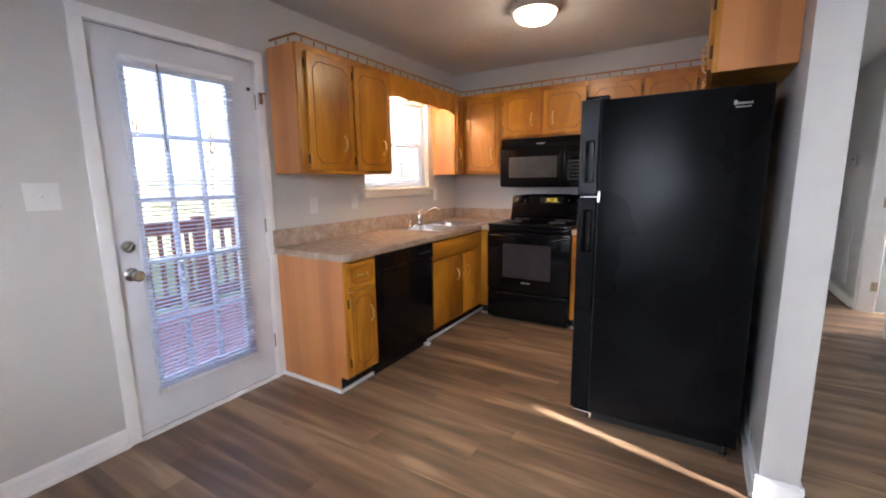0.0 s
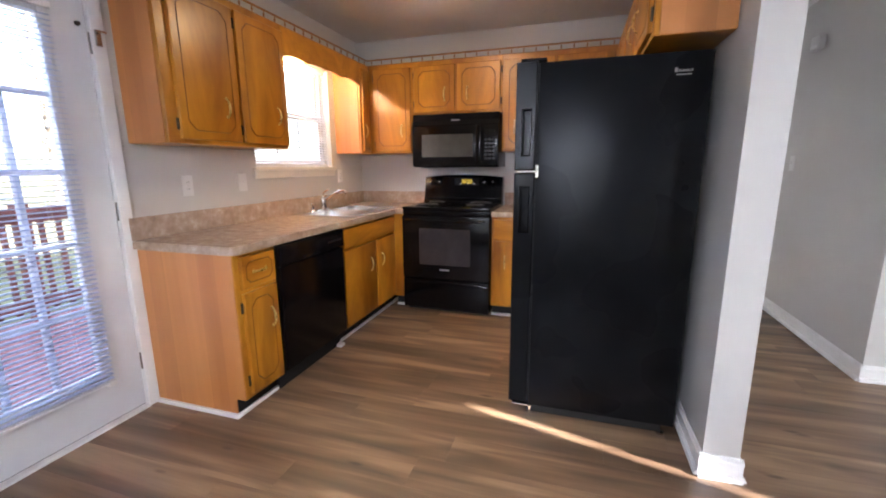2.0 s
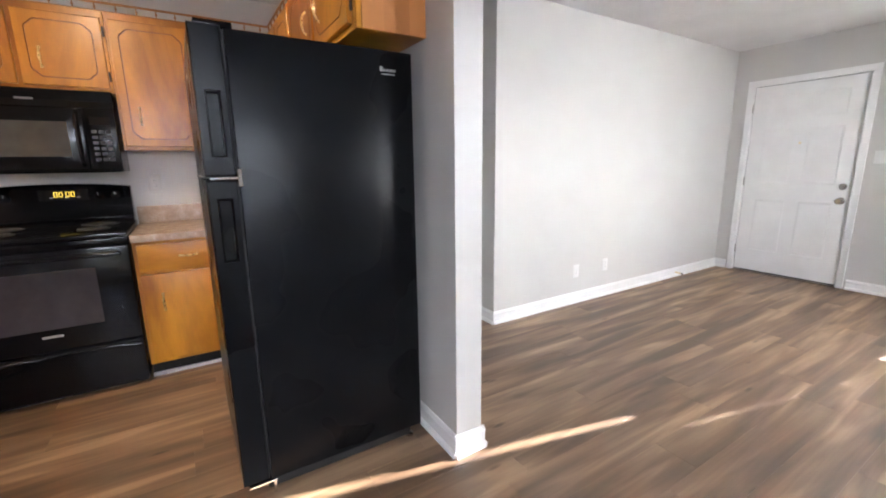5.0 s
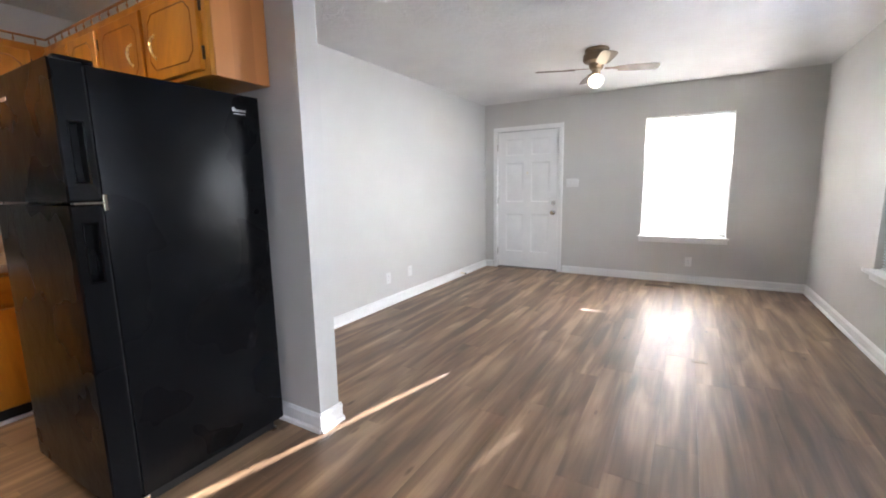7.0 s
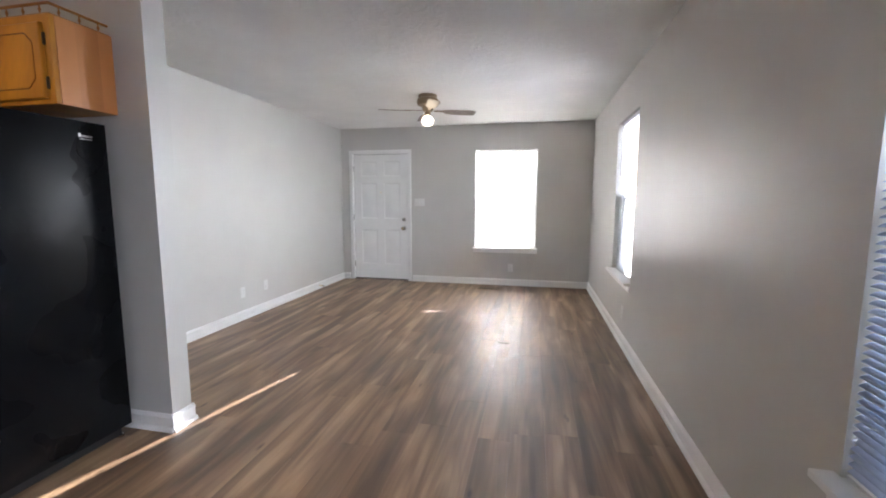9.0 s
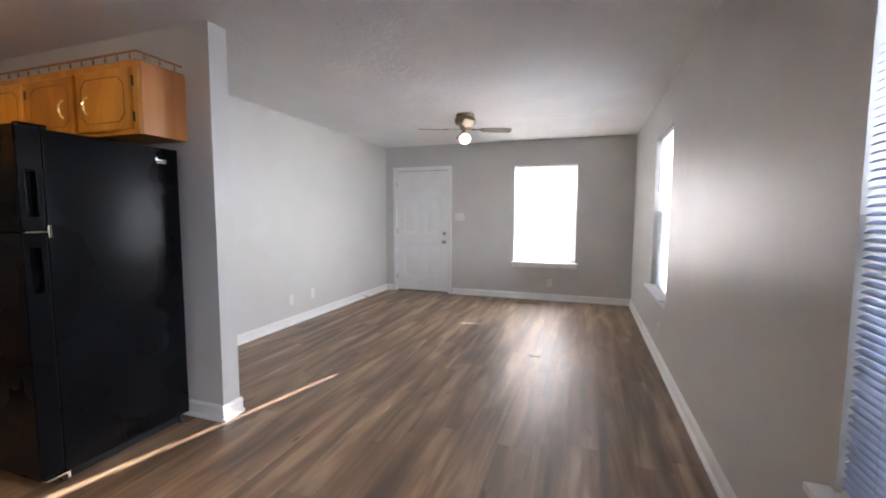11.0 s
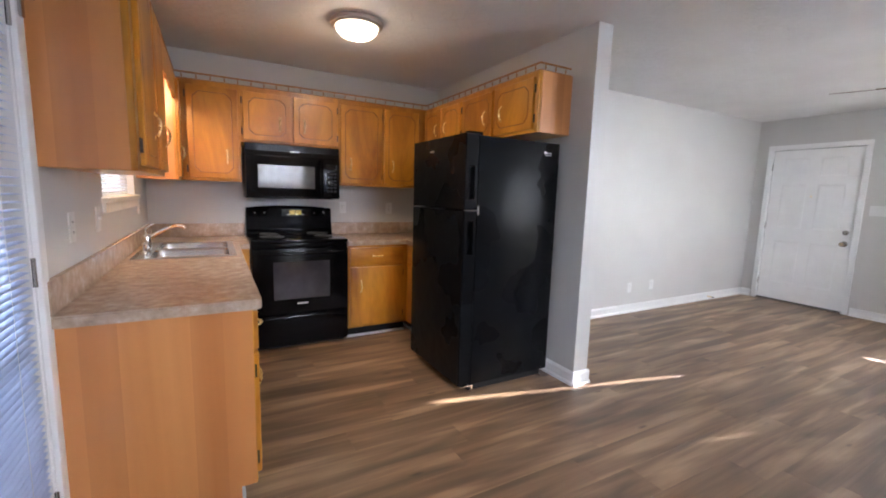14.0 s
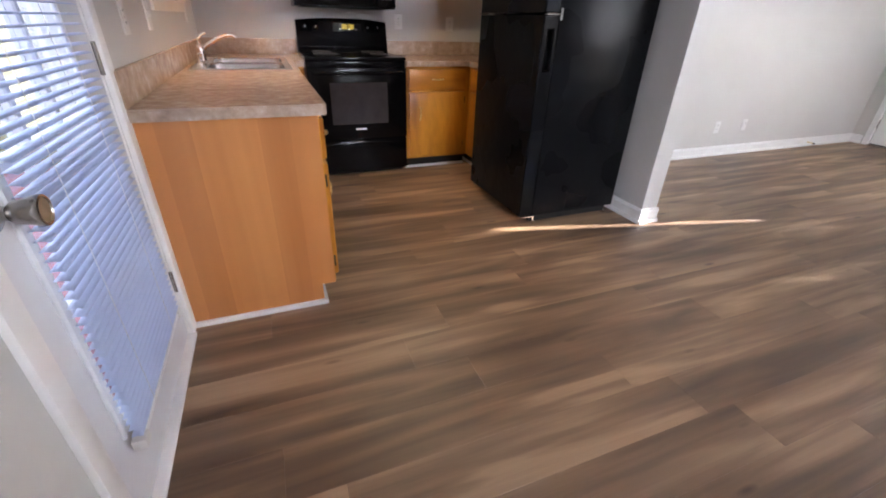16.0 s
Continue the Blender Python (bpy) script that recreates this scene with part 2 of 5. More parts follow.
M_KEY = plain("black_key_plastic", (0.016, 0.016, 0.018), 0.35, vary=0.1)
M_COIL = plain("blackened_coil", (0.018, 0.017, 0.017), 0.55, vary=0.2, scale=30)
M_FRIDGE = fridge_black()
M_RUBBER = plain("black_rubber", (0.012, 0.012, 0.012), 0.7)
# Near-black for recesses and gaps: the shade in them is given as colour
M_RECESS_SHADE = plain("recess_shade_black", (0.006, 0.006, 0.007), 0.8)
M_BRASS = plain("worn_brass", (0.90, 0.68, 0.34), 0.30, 1.0, vary=0.2, scale=60, rough_vary=0.08)
M_IRON = plain("dark_bronze_hinge", (0.07, 0.05, 0.04), 0.45, 0.8, vary=0.2, scale=60)
M_STEEL = plain("brushed_steel", (0.62, 0.60, 0.58), 0.24, 1.0, vary=0.04, scale=3, rough_vary=0.03)
M_CHROME = plain("chrome", (0.80, 0.80, 0.80), 0.09, 1.0, vary=0.03)
M_NICKEL = plain("satin_nickel", (0.50, 0.485, 0.46), 0.26, 1.0, vary=0.06)
M_PLATE = plain("white_plastic_plate", (0.70, 0.70, 0.68), 0.4, vary=0.03)
M_SLOT = plain("dark_slot", (0.03, 0.03, 0.03), 0.6)
M_VINYL = plain("white_vinyl_frame", (0.82, 0.83, 0.84), 0.35, vary=0.03)
M_GLASS = glass()
M_SLAT = slat_plastic("white_blind_slat", (0.78, 0.80, 0.86), 0.12)
# White slats made darker and bluer: sky-lit shade is put into the colour
M_SLAT_DOOR = slat_plastic("slat_with_sky_blue_shade", (0.46, 0.55, 0.76), 0.08)
# White muntin paint; the bluish cast of its shade is mixed into the colour
M_MUNTIN = plain("muntin_white_with_blue_shade", (0.82, 0.85, 0.93), 0.4, vary=0.04)
M_WAND = plain("smoky_plastic_wand", (0.20, 0.19, 0.16), 0.3, vary=0.1)
M_SLAT_SUN = slat_plastic("sunlit_blind_slat", (0.86, 0.86, 0.86), 0.53)
M_HINGE = plain("dull_tan_hinge", (0.42, 0.34, 0.23), 0.45, 0.6, vary=0.15, scale=60)
M_ASPHALT = plain("worn_asphalt", (0.055, 0.056, 0.060), 0.9, vary=0.2, scale=1.5, grain=0.4, grain_scale=60)
M_CONCRETE = plain("pale_concrete", (0.42, 0.41, 0.39), 0.85, vary=0.12, scale=2, grain=0.3, grain_scale=50)
M_SILVERMARK = plain("silver_badge", (0.5, 0.5, 0.5), 0.3, 0.6)
M_LAMPGLASS = glowing("lit_frosted_bowl", (1.0, 0.83, 0.58), 0.55)
M_BULB = glowing("lit_globe_bulb", (1.0, 0.80, 0.52), 0.6)
M_LAMPRIM = plain("warm_nickel_rim", (0.55, 0.48, 0.40), 0.45, 0.4, vary=0.08)
M_AMBER = glowing("amber_display", (1.0, 0.70, 0.08), 0.11)
M_AMBER.node_tree.nodes["Principled BSDF"].inputs["Base Color"].default_value = (0.10, 0.05, 0.01, 1)
M_BLADE = wood("weathered_fan_blade", (0.16, 0.125, 0.10), (0.26, 0.21, 0.17), (0.9, 9, 9), rough=0.45)
M_FANMETAL = plain("antique_brass_housing", (0.24, 0.18, 0.125), 0.5, 0.7, vary=0.15)
M_DECK = wood("red_stained_deck", (0.28, 0.085, 0.09), (0.42, 0.16, 0.17), (8, 0.8, 8), rough=0.6, shift=True, coat=0)
M_DECKRAIL = wood("dark_red_rail", (0.13, 0.035, 0.03), (0.22, 0.07, 0.06), (5, 5, 1), rough=0.6, coat=0)
M_GRASS = plain("dry_winter_grass", (0.23, 0.21, 0.10), 0.95, vary=0.35, scale=0.8, grain=0.6, grain_scale=40)
M_BARK = plain("grey_bark", (0.13, 0.11, 0.09), 0.9, vary=0.3, scale=5, grain=0.5, grain_scale=30)
M_TWIG = plain("bare_twigs", (0.16, 0.13, 0.10), 0.9, vary=0.3, scale=5)


# ---------------------------------------------------------------- building helpers
def finish(bm, name):
    me = bpy.data.meshes.new(name)
    bmesh.ops.recalc_face_normals(bm, faces=bm.faces)
    bm.to_mesh(me)
    bm.free()
    return me


def smooth(ob, angle=35):
    me = ob.data
    me.shade_smooth()
    me.set_sharp_from_angle(angle=radians(angle))
    return ob


def part(name, bm, material, parent, label=""):
    """Links a bmesh as ONE mesh object under a thing or under a part."""
    ob = new(name, finish(bm, name))
    ob.data.materials.append(material)
    ob.parent = parent
    smooth(ob)
    return tagged(ob, label)


def thing(name, label, category, at=(0, 0, 0), rz=0, group="", kind=""):
    ob = new(name)
    ob.empty_display_size = 0.1
    ob.matrix_basis = pose(*at, 0, 0, rz)
    return tagged(ob, label, category, group, kind)


def single(name, bm, material, label, category, group="", kind=""):
    ob = new(name, finish(bm, name))
    ob.data.materials.append(material)
    smooth(ob)
    return tagged(ob, label, category, group, kind)


def box(x0, x1, y0, y1, z0, z1, bevel=0.0, segs=2, bm=None):
    """A box, with rounded edges when bevel is given; added to bm when there is one."""
    b = bmesh.new()
    vs = [b.verts.new((x, y, z)) for x in (x0, x1) for y in (y0, y1) for z in (z0, z1)]
    for f in ((0, 1, 3, 2), (4, 6, 7, 5), (0, 4, 5, 1), (2, 3, 7, 6), (0, 2, 6, 4), (1, 5, 7, 3)):
        b.faces.new([vs[i] for i in f])
    if bevel:
        bmesh.ops.bevel(b, geom=b.edges[:], offset=bevel, segments=segs, affect="EDGES", profile=0.6)
    return merge(bm, b)


def merge(bm, b, m=None):
    if m is not None:
        b.transform(m)
    if bm is None:
        return b
    tmp = bpy.data.meshes.new("tmp")
    b.to_mesh(tmp)
    b.free()
    bm.from_mesh(tmp)
    bpy.data.meshes.remove(tmp)
    return bm


def lathe(profile, segs=32, bm=None, m=None):
    """A turned shape round z from (radius, height) pairs."""
    b = bmesh.new()
    rings = []
    for r, z in profile:
        if r < 1e-5:
            rings.append([b.verts.new((0, 0, z))])
        else:
            rings.append([b.verts.new((r * math.cos(2 * math.pi * i / segs), r * math.sin(2 * math.pi * i / segs), z)) for i in range(segs)])
    for p, q in zip(rings, rings[1:]):
        for i in range(segs):
            j = (i + 1) % segs
            if len(p) == 1 and len(q) > 1:
                b.faces.new((p[0], q[i], q[j]))
            elif len(q) == 1 and len(p) > 1:
                b.faces.new((p[i], p[j], q[0]))
            elif len(p) > 1:
                b.faces.new((p[i], p[j], q[j], q[i]))
    return merge(bm, b, m)


def tube(points, radius, segs=8, bm=None):
    """A round bar along points; radius may be one number or one for each point."""
    b = bmesh.new()
    pts = [Vector(p) for p in points]
    rad = radius if isinstance(radius, (list, tuple)) else [radius] * len(pts)
    rings = []
    for i, p in enumerate(pts):
        way = (pts[min(i + 1, len(pts) - 1)] - pts[max(i - 1, 0)]).normalized()
        side = way.cross(Vector((0, 0, 1)) if abs(way.z) < 0.9 else Vector((1, 0, 0))).normalized()
        up = side.cross(way)
        rings.append([b.verts.new(p + rad[i] * (side * math.cos(2 * math.pi * k / segs) + up * math.sin(2 * math.pi * k / segs))) for k in range(segs)])
    for p, q in zip(rings, rings[1:]):
        for k in range(segs):
            b.faces.new((p[k], p[(k + 1) % segs], q[(k + 1) % segs], q[k]))
    b.faces.new(rings[0])
    b.faces.new(rings[-1][::-1])
    return merge(bm, b)


def extrude_outline(points, axis, a, c, bm=None):
    """A flat outline, pushed along an axis from a to c. points are the two other coordinates in order."""
    b = bmesh.new()
    put = {"x": lambda u, v, w: (w, u, v), "y": lambda u, v, w: (u, w, v), "z": lambda u, v, w: (u, v, w)}[axis]
    lo, hi = [[b.verts.new(put(u, v, w)) for u, v in points] for w in (a, c)]
    b.faces.new(lo)
    b.faces.new(hi[::-1])
    for i in range(len(points)):
        j = (i + 1) % len(points)
        b.faces.new((lo[i], lo[j], hi[j], hi[i]))
    return merge(bm, b)


def slab(rects, holes, z0, z1):
    """A flat slab in plan from rectangles (x0, x1, y0, y1) less holes, as one skin."""
    xs = sorted({v for r in rects + holes for v in r[:2]})
    ys = sorted({v for r in rects + holes for v in r[2:]})
    inside = lambda r, x, y: r[0] < x < r[1] and r[2] < y < r[3]
    b, seen, full = bmesh.new(), {}, set()
    for i in range(len(xs) - 1):
        for k in range(len(ys) - 1):
            x, y = (xs[i] + xs[i + 1]) / 2, (ys[k] + ys[k + 1]) / 2
            if any(inside(r, x, y) for r in rects) and not any(inside(r, x, y) for r in holes):
                full.add((i, k))

    def v(*p):
        if p not in seen:
            seen[p] = b.verts.new(p)
        return seen[p]

    for i, k in full:
        a, c, e, g = xs[i], xs[i + 1], ys[k], ys[k + 1]
        for z in (z0, z1):
            b.faces.new((v(a, e, z), v(c, e, z), v(c, g, z), v(a, g, z)))
        for di, dk, p, q in ((-1, 0, (a, e), (a, g)), (1, 0, (c, e), (c, g)), (0, -1, (a, e), (c, e)), (0, 1, (a, g), (c, g))):
            if (i + di, k + dk) not in full:
                b.faces.new((v(*p, z0), v(*q, z0), v(*q, z1), v(*p, z1)))
    return b


def wall(name, axis, inner, outer, u0, u1, z0, z1, openings, material, label):
    """A wall with real openings. axis: the one it stands across; u runs along it."""
    us = sorted({u0, u1, *(v for o in openings for v in o[:2])})
    zs = sorted({z0, z1, *(v for o in openings for v in o[2:])})
    solid = {(i, k): not any(o[0] <= (us[i] + us[i + 1]) / 2 <= o[1] and o[2] <= (zs[k] + zs[k + 1]) / 2 <= o[3] for o in openings)
             for i in range(len(us) - 1) for k in range(len(zs) - 1)}
    b, seen = bmesh.new(), {}

    def v(d, u, z):
        p = (d, u, z) if axis == "x" else (u, d, z)
        if p not in seen:
            seen[p] = b.verts.new(p)
        return seen[p]

    for (i, k), full in solid.items():
        if not full:
            continue
        a, c, e, g = us[i], us[i + 1], zs[k], zs[k + 1]
        for d in (inner, outer):
            b.faces.new((v(d, a, e), v(d, c, e), v(d, c, g), v(d, a, g)))
        for di, dk, q in ((-1, 0, ((a, e), (a, g))), (1, 0, ((c, e), (c, g))), (0, -1, ((a, e), (c, e))), (0, 1, ((a, g), (c, g)))):
            if not solid.get((i + di, k + dk), False):
                (ua, za), (ub, zb) = q
                b.faces.new((v(inner, ua, za), v(inner, ub, zb), v(outer, ub, zb), v(outer, ua, za)))
    ob = single(name, b, material, label, "wall", kind="structure")
    ob.data.shade_flat()
    return ob


# ---------------------------------------------------------------- the shell
XW, XE, YS, YL, YK, H = -2.265, 4.92, -0.727, 3.17, 4.228, 2.43
PX0, PX1, PY = 0.405, 0.535, 2.05          # the stub wall behind the fridge
HX, HY = 1.50, 6.9                         # hall
GD = (0.915, 1.765, 0.0, 2.05)             # openings: from, to, bottom, top
KW = (2.715, 3.675, 1.245, 2.06)
RW = (2.285, 3.135, 0.60, 2.06)
NW = (-1.08, -0.21, 0.57, 2.06)
FD = (2.03, 2.985, 0.0, 2.04)
FW = (0.05, 0.97, 0.575, 2.05)
HD = (4.72, 5.52, 0.0, 2.04)
T = 0.14

single("subfloor", box(XW - T, XE + T, YS - T, HY + T, -0.20, -0.008), M_RECESS_SHADE, "dark subfloor under the planks", "floor", kind="structure")
single("ceiling", box(XW - T, XE + T, YS - T, HY + T, H, H + 0.12), M_CEIL, "white textured ceiling", "ceiling", kind="structure")
wall("wall_west", "x", XW, XW - T, YS, YK, 0, H, [GD, KW], M_WALL, "light greige painted wall with glazed door and window")
wall("wall_south", "y", YS, YS - T, XW - T, XE + T, 0, H, [RW, NW], M_WALL, "light greige painted wall with two windows")
wall("wall_east", "x", XE, XE + T, YS, YL, 0, H, [FD, FW], M_WALL, "light greige painted wall with front door and window")
wall("wall_north", "y", YL, YL + T, HX + 0.12, XE + T, 0, H, [], M_WALL, "light greige painted living room wall")
wall("wall_kitchen", "y", YK, YK + T, XW - T, PX0, 0, H, [], M_WALL, "light greige painted kitchen wall")
wall("wall_stub", "x", PX0, PX1, PY, HY, 0, H, [], M_WALL, "light greige painted stub wall beside the fridge")
wall("wall_hall", "x", HX, HX + 0.12, YL, HY, 0, H, [HD], M_WALL, "light greige hall wall with a door opening")
wall("wall_hall_end", "y", HY, HY + T, PX0, 4.2, 0, H, [], M_WALL, "greige wall closing the hall")
# Bedroom wall and window are out of view, added to admit a lamp's light
BW = (4.9, 5.9, 0.9, 2.0)
wall("wall_bedroom_east", "x", 3.9, 4.04, YL + T, HY, 0, H, [BW], M_WALL, "unseen greige bedroom wall with an added window")


def baseboard(u0, u1, d, axis, side):
    """Baseboard with an eased top and a shoe moulding; side: the way into the room."""
    prof = [(0, 0), (0.028, 0), (0.028, 0.009), (0.024, 0.017), (0.015, 0.021), (0.012, 0.023), (0.012, 0.070), (0.016, 0.075), (0.015, 0.083), (0.009, 0.089), (0.006, 0.097), (0, 0.098)]
    pts = [(d + side * p, z) for p, z in prof]
    ob = single("baseboard", extrude_outline(pts, "y" if axis == "x" else "x", u0, u1), M_TRIM, "white painted baseboard with shoe moulding", "baseboard", kind="structure")
    return ob


baseboard(YS, 0.87, XW, "x", 1)
baseboard(XW, XE, YS, "y", 1)
baseboard(YS, FD[0] - 0.06, XE, "x", -1)
baseboard(FD[1] + 0.06, YL, XE, "x", -1)
baseboard(HX - 0.014, XE, YL, "y", -1)
baseboard(YL - 0.014, HD[0] - 0.06, HX, "x", -1)
baseboard(HD[1] + 0.06, HY, HX, "x", -1)
baseboard(PY - 0.014, HY, PX1, "x", 1)
baseboard(PX0 - 0.014, PX1 + 0.014, PY, "y", -1)
baseboard(PY - 0.014, 3.0, PX0, "x", -1)


def casing(name, axis, d, side, u0, u1, top, label, w=0.058, parent=None, sill=None):
    """Door casing on a wall face: two legs and a head, eased."""
    t = parent or thing(name, label, "door casing", kind="structure")
    a, c = (d, d + side * 0.017) if side > 0 else (d + side * 0.017, d)
    z0 = 0 if sill is None else sill
    for n, (ua, ub, za, zb) in (("casing_leg", (u0 - w, u0, z0, top)), ("casing_leg", (u1, u1 + w, z0, top)), ("casing_head", (u0 - w, u1 + w, top, top + w))):
        bm = box(a, c, ua, ub, za, zb, 0.004) if axis == "x" else box(ua, ub, a, c, za, zb, 0.004)
        part(n, bm, M_TRIM, t)
    return t


def frame_ring(axis, d0, d1, u0, u1, z0, z1, w, bm=None, bevel=0.003):
    """Four bars round a rectangle."""
    for ua, ub, za, zb in ((u0, u0 + w, z0, z1), (u1 - w, u1, z0, z1), (u0 + w, u1 - w, z0, z0 + w), (u0 + w, u1 - w, z1 - w, z1)):
        bm = box(d0, d1, ua, ub, za, zb, bevel, 1, bm) if axis == "x" else box(ua, ub, d0, d1, za, zb, bevel, 1, bm)
    return bm


def bar(axis, d0, d1, u0, u1, z0, z1, bevel=0.002):
    return box(d0, d1, u0, u1, z0, z1, bevel, 1) if axis == "x" else box(u0, u1, d0, d1, z0, z1, bevel, 1)


def pane(axis, d, u0, u1, z0, z1, parent):
    ob = part("pane", bar(axis, d - 0.002, d + 0.002, u0, u1, z0, z1, 0), M_GLASS, parent)
    ob.visible_shadow = False
    return ob


def window(name, axis, d, out, o, label, stool=0.05, grid=False, trim=M_TRIM, rim=0.028, stile=(0.036, 0.036)):
    """Double-hung window in opening o of a wall whose inner face is at d; out: the way outside."""
    u0, u1, z0, z1 = o
    t = thing(name, label, "window", kind="structure")
    a, c = sorted((d + out * 0.075, d + out * 0.135))
    part("window_frame", frame_ring(axis, a, c, u0, u1, z0, z1, rim), M_VINYL, t)
    mid = (z0 + z1) / 2
    for n, za, zb, off, st in (("lower_sash", z0 + rim, mid + 0.018, 0.09, stile[0]), ("upper_sash", mid - 0.018, z1 - rim, 0.115, stile[1])):
        q, r = sorted((d + out * (off - 0.011), d + out * (off + 0.011)))
        s = part(n, frame_ring(axis, q, r, u0 + rim, u1 - rim, za, zb, st), M_VINYL, t)
        pane(axis, d + out * off, u0 + rim + st, u1 - rim - st, za + st, zb - st, s)
        if grid:
            g0, g1 = sorted((d + out * (off - 0.006), d + out * (off + 0.006)))
            for k in (1, 2):
                u = u0 + 0.064 + (u1 - u0 - 0.128) * k / 3
                part("muntin", bar(axis, g0, g1, u - 0.009, u + 0.009, za + 0.036, zb - 0.036), M_VINYL, s)
            zm = (za + zb) / 2
            part("muntin", bar(axis, g0 - 0.001, g1 + 0.001, u0 + 0.064, u1 - 0.064, zm - 0.009, zm + 0.009), M_VINYL, s)
    q, r = sorted((d + out * 0.074, d - out * stool))
    bm = box(q, r, u0 - 0.03, u1 + 0.03, z0 - 0.022, z0 + 0.003, 0.006) if axis == "x" else box(u0 - 0.03, u1 + 0.03, q, r, z0 - 0.022, z0 + 0.003, 0.006)
    part("window_sill", bm, trim, t)
    q, r = sorted((d - out * 0.001, d - out * 0.016))
    bm = box(q, r, u0 - 0.02, u1 + 0.02, z0 - 0.075, z0 - 0.022, 0.004) if axis == "x" else box(u0 - 0.02, u1 + 0.02, q, r, z0 - 0.075, z0 - 0.022, 0.004)
    part("apron", bm, trim, t)
    return t


def blind(label, axis, d, u0, u1, z0, z1, tilt, material, wand_u=None, pitch=0.0215, wand=0.5, wand_d=0.0, droop=0.0, holes=None):
    """A mini blind: headrail, slats, bottom rail, two ladder cords and a wand. d: its middle plane; tilt in degrees."""
    um, rz = (u0 + u1) / 2, 90 if axis == "x" else 0
    t = thing("window_blind", label, "blind", at=(d, um, z0) if axis == "x" else (um, d, z0), rz=rz)
    w, h = u1 - u0, z1 - z0
    part("headrail", box(-w / 2, w / 2, -0.013, 0.013, h - 0.026, h, 0.003), M_VINYL, t)
    part("bottom_rail", box(-w / 2, w / 2, -0.011, 0.011, 0.0, 0.012, 0.003), M_VINYL, t).matrix_basis = pose(0, 0, 0, 0, -droop, 0)
    prof = [(-0.0125, 0.0), (-0.0033, 0.0020), (0.0033, 0.0020), (0.0125, 0.0)]
    half, c, cut = w / 2 - 0.002, w / 2 - 0.13, 0.012
    kinds = {}

    def slat(slots):
        """One slat; slots: which lift-cord slots let light through."""
        if slots in kinds:
            return kinds[slots]
        b = bmesh.new()
        xs = [-half, -c - cut, -c + cut, c - cut, c + cut, half] if slots else [-half, half]
        lo, hi = ([[b.verts.new((x, y, z + s)) for y, z in prof] for x in xs] for s in (0.0, 0.0007))
        for k in range(len(xs) - 1):
            for i in range(3):
                if i == 1 and k in slots:
                    continue
                b.faces.new((lo[k][i], lo[k][i + 1], lo[k + 1][i + 1], lo[k + 1][i]))
                b.faces.new((hi[k][i], hi[k + 1][i], hi[k + 1][i + 1], hi[k][i + 1]))
            b.faces.new((lo[k][0], lo[k + 1][0], hi[k + 1][0], hi[k][0]))
            b.faces.new((lo[k][3], hi[k][3], hi[k + 1][3], lo[k + 1][3]))
        b.transform(Matrix.Rotation(radians(tilt), 4, "X"))
        kinds[slots] = finish(b, "slat")
        kinds[slots].materials.append(material)
        kinds[slots].shade_smooth()
        return kinds[slots]

    z, hang = 0.022 if droop else 0.026, droop
    while z < h - 0.034:
        slots = tuple(k for k, (a, e) in (holes or {}).items() if a < z + z0 < e and random.random() < 0.8)
        s = new("slat", slat(slots))
        s.parent = t
        s.matrix_basis = pose(0, 0, z, random.uniform(-1.5, 1.5), random.uniform(-0.06, 0.06) - hang, 0)
        z, hang = z + pitch, max(0.0, hang - 0.8)
    for x in (-w / 2 + 0.13, w / 2 - 0.13):
        for y in (-0.013, 0.013):
            part("ladder_cord", tube([(x, y, 0.01), (x, y, h - 0.02)], 0.0007, 4), M_PLATE, t)
    if wand_u is not None:
        x = wand_u - um
        part("wand", tube([(x, wand_d, h - 0.02), (x, wand_d * 1.2, h - 0.02 - wand)], 0.004, 6), M_WAND, t, "smoky grey tilt wand")
    return t


window("window_1", "x", XW, -1, KW, "white double-hung kitchen window with grids over the sink", 0.03, True, M_CREAM)
window("window_2", "y", YS, -1, RW, "white double-hung living room window with a painted sill", 0.06)
window("window_3", "y", YS, -1, NW, "white double-hung dining window with a painted sill", 0.06)
window("window_4", "x", XE, 1, FW, "white double-hung front window in bright sun", 0.045, rim=0.012, stile=(0.05, 0.02))
window("window_5", "x", 3.9, 1, BW, "white bedroom window out of view, added to let daylight in", 0.03)
blind("white mini blind, slats open, over the sink", "x", XW - 0.045, KW[0] + 0.004, KW[1] - 0.004, KW[2] + 0.004, KW[3], 30, M_SLAT)
blind("white mini blind, slats half open, in the living room", "y", YS - 0.045, RW[0] + 0.004, RW[1] - 0.004, RW[2] + 0.004, RW[3], -2, M_SLAT, RW[1] - 0.1, wand_d=0.02)
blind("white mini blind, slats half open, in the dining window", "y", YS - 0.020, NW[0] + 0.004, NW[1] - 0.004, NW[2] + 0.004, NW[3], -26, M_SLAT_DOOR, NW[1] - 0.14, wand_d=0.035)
blind("closed white mini blind glowing with sunlight", "x", XE + 0.045, FW[0] + 0.004, FW[1] - 0.048, 0.619, FW[3], -77, M_SLAT_SUN, droop=4.0, holes={1: (1.44, 1.62), 3: (0.82, 1.30)})


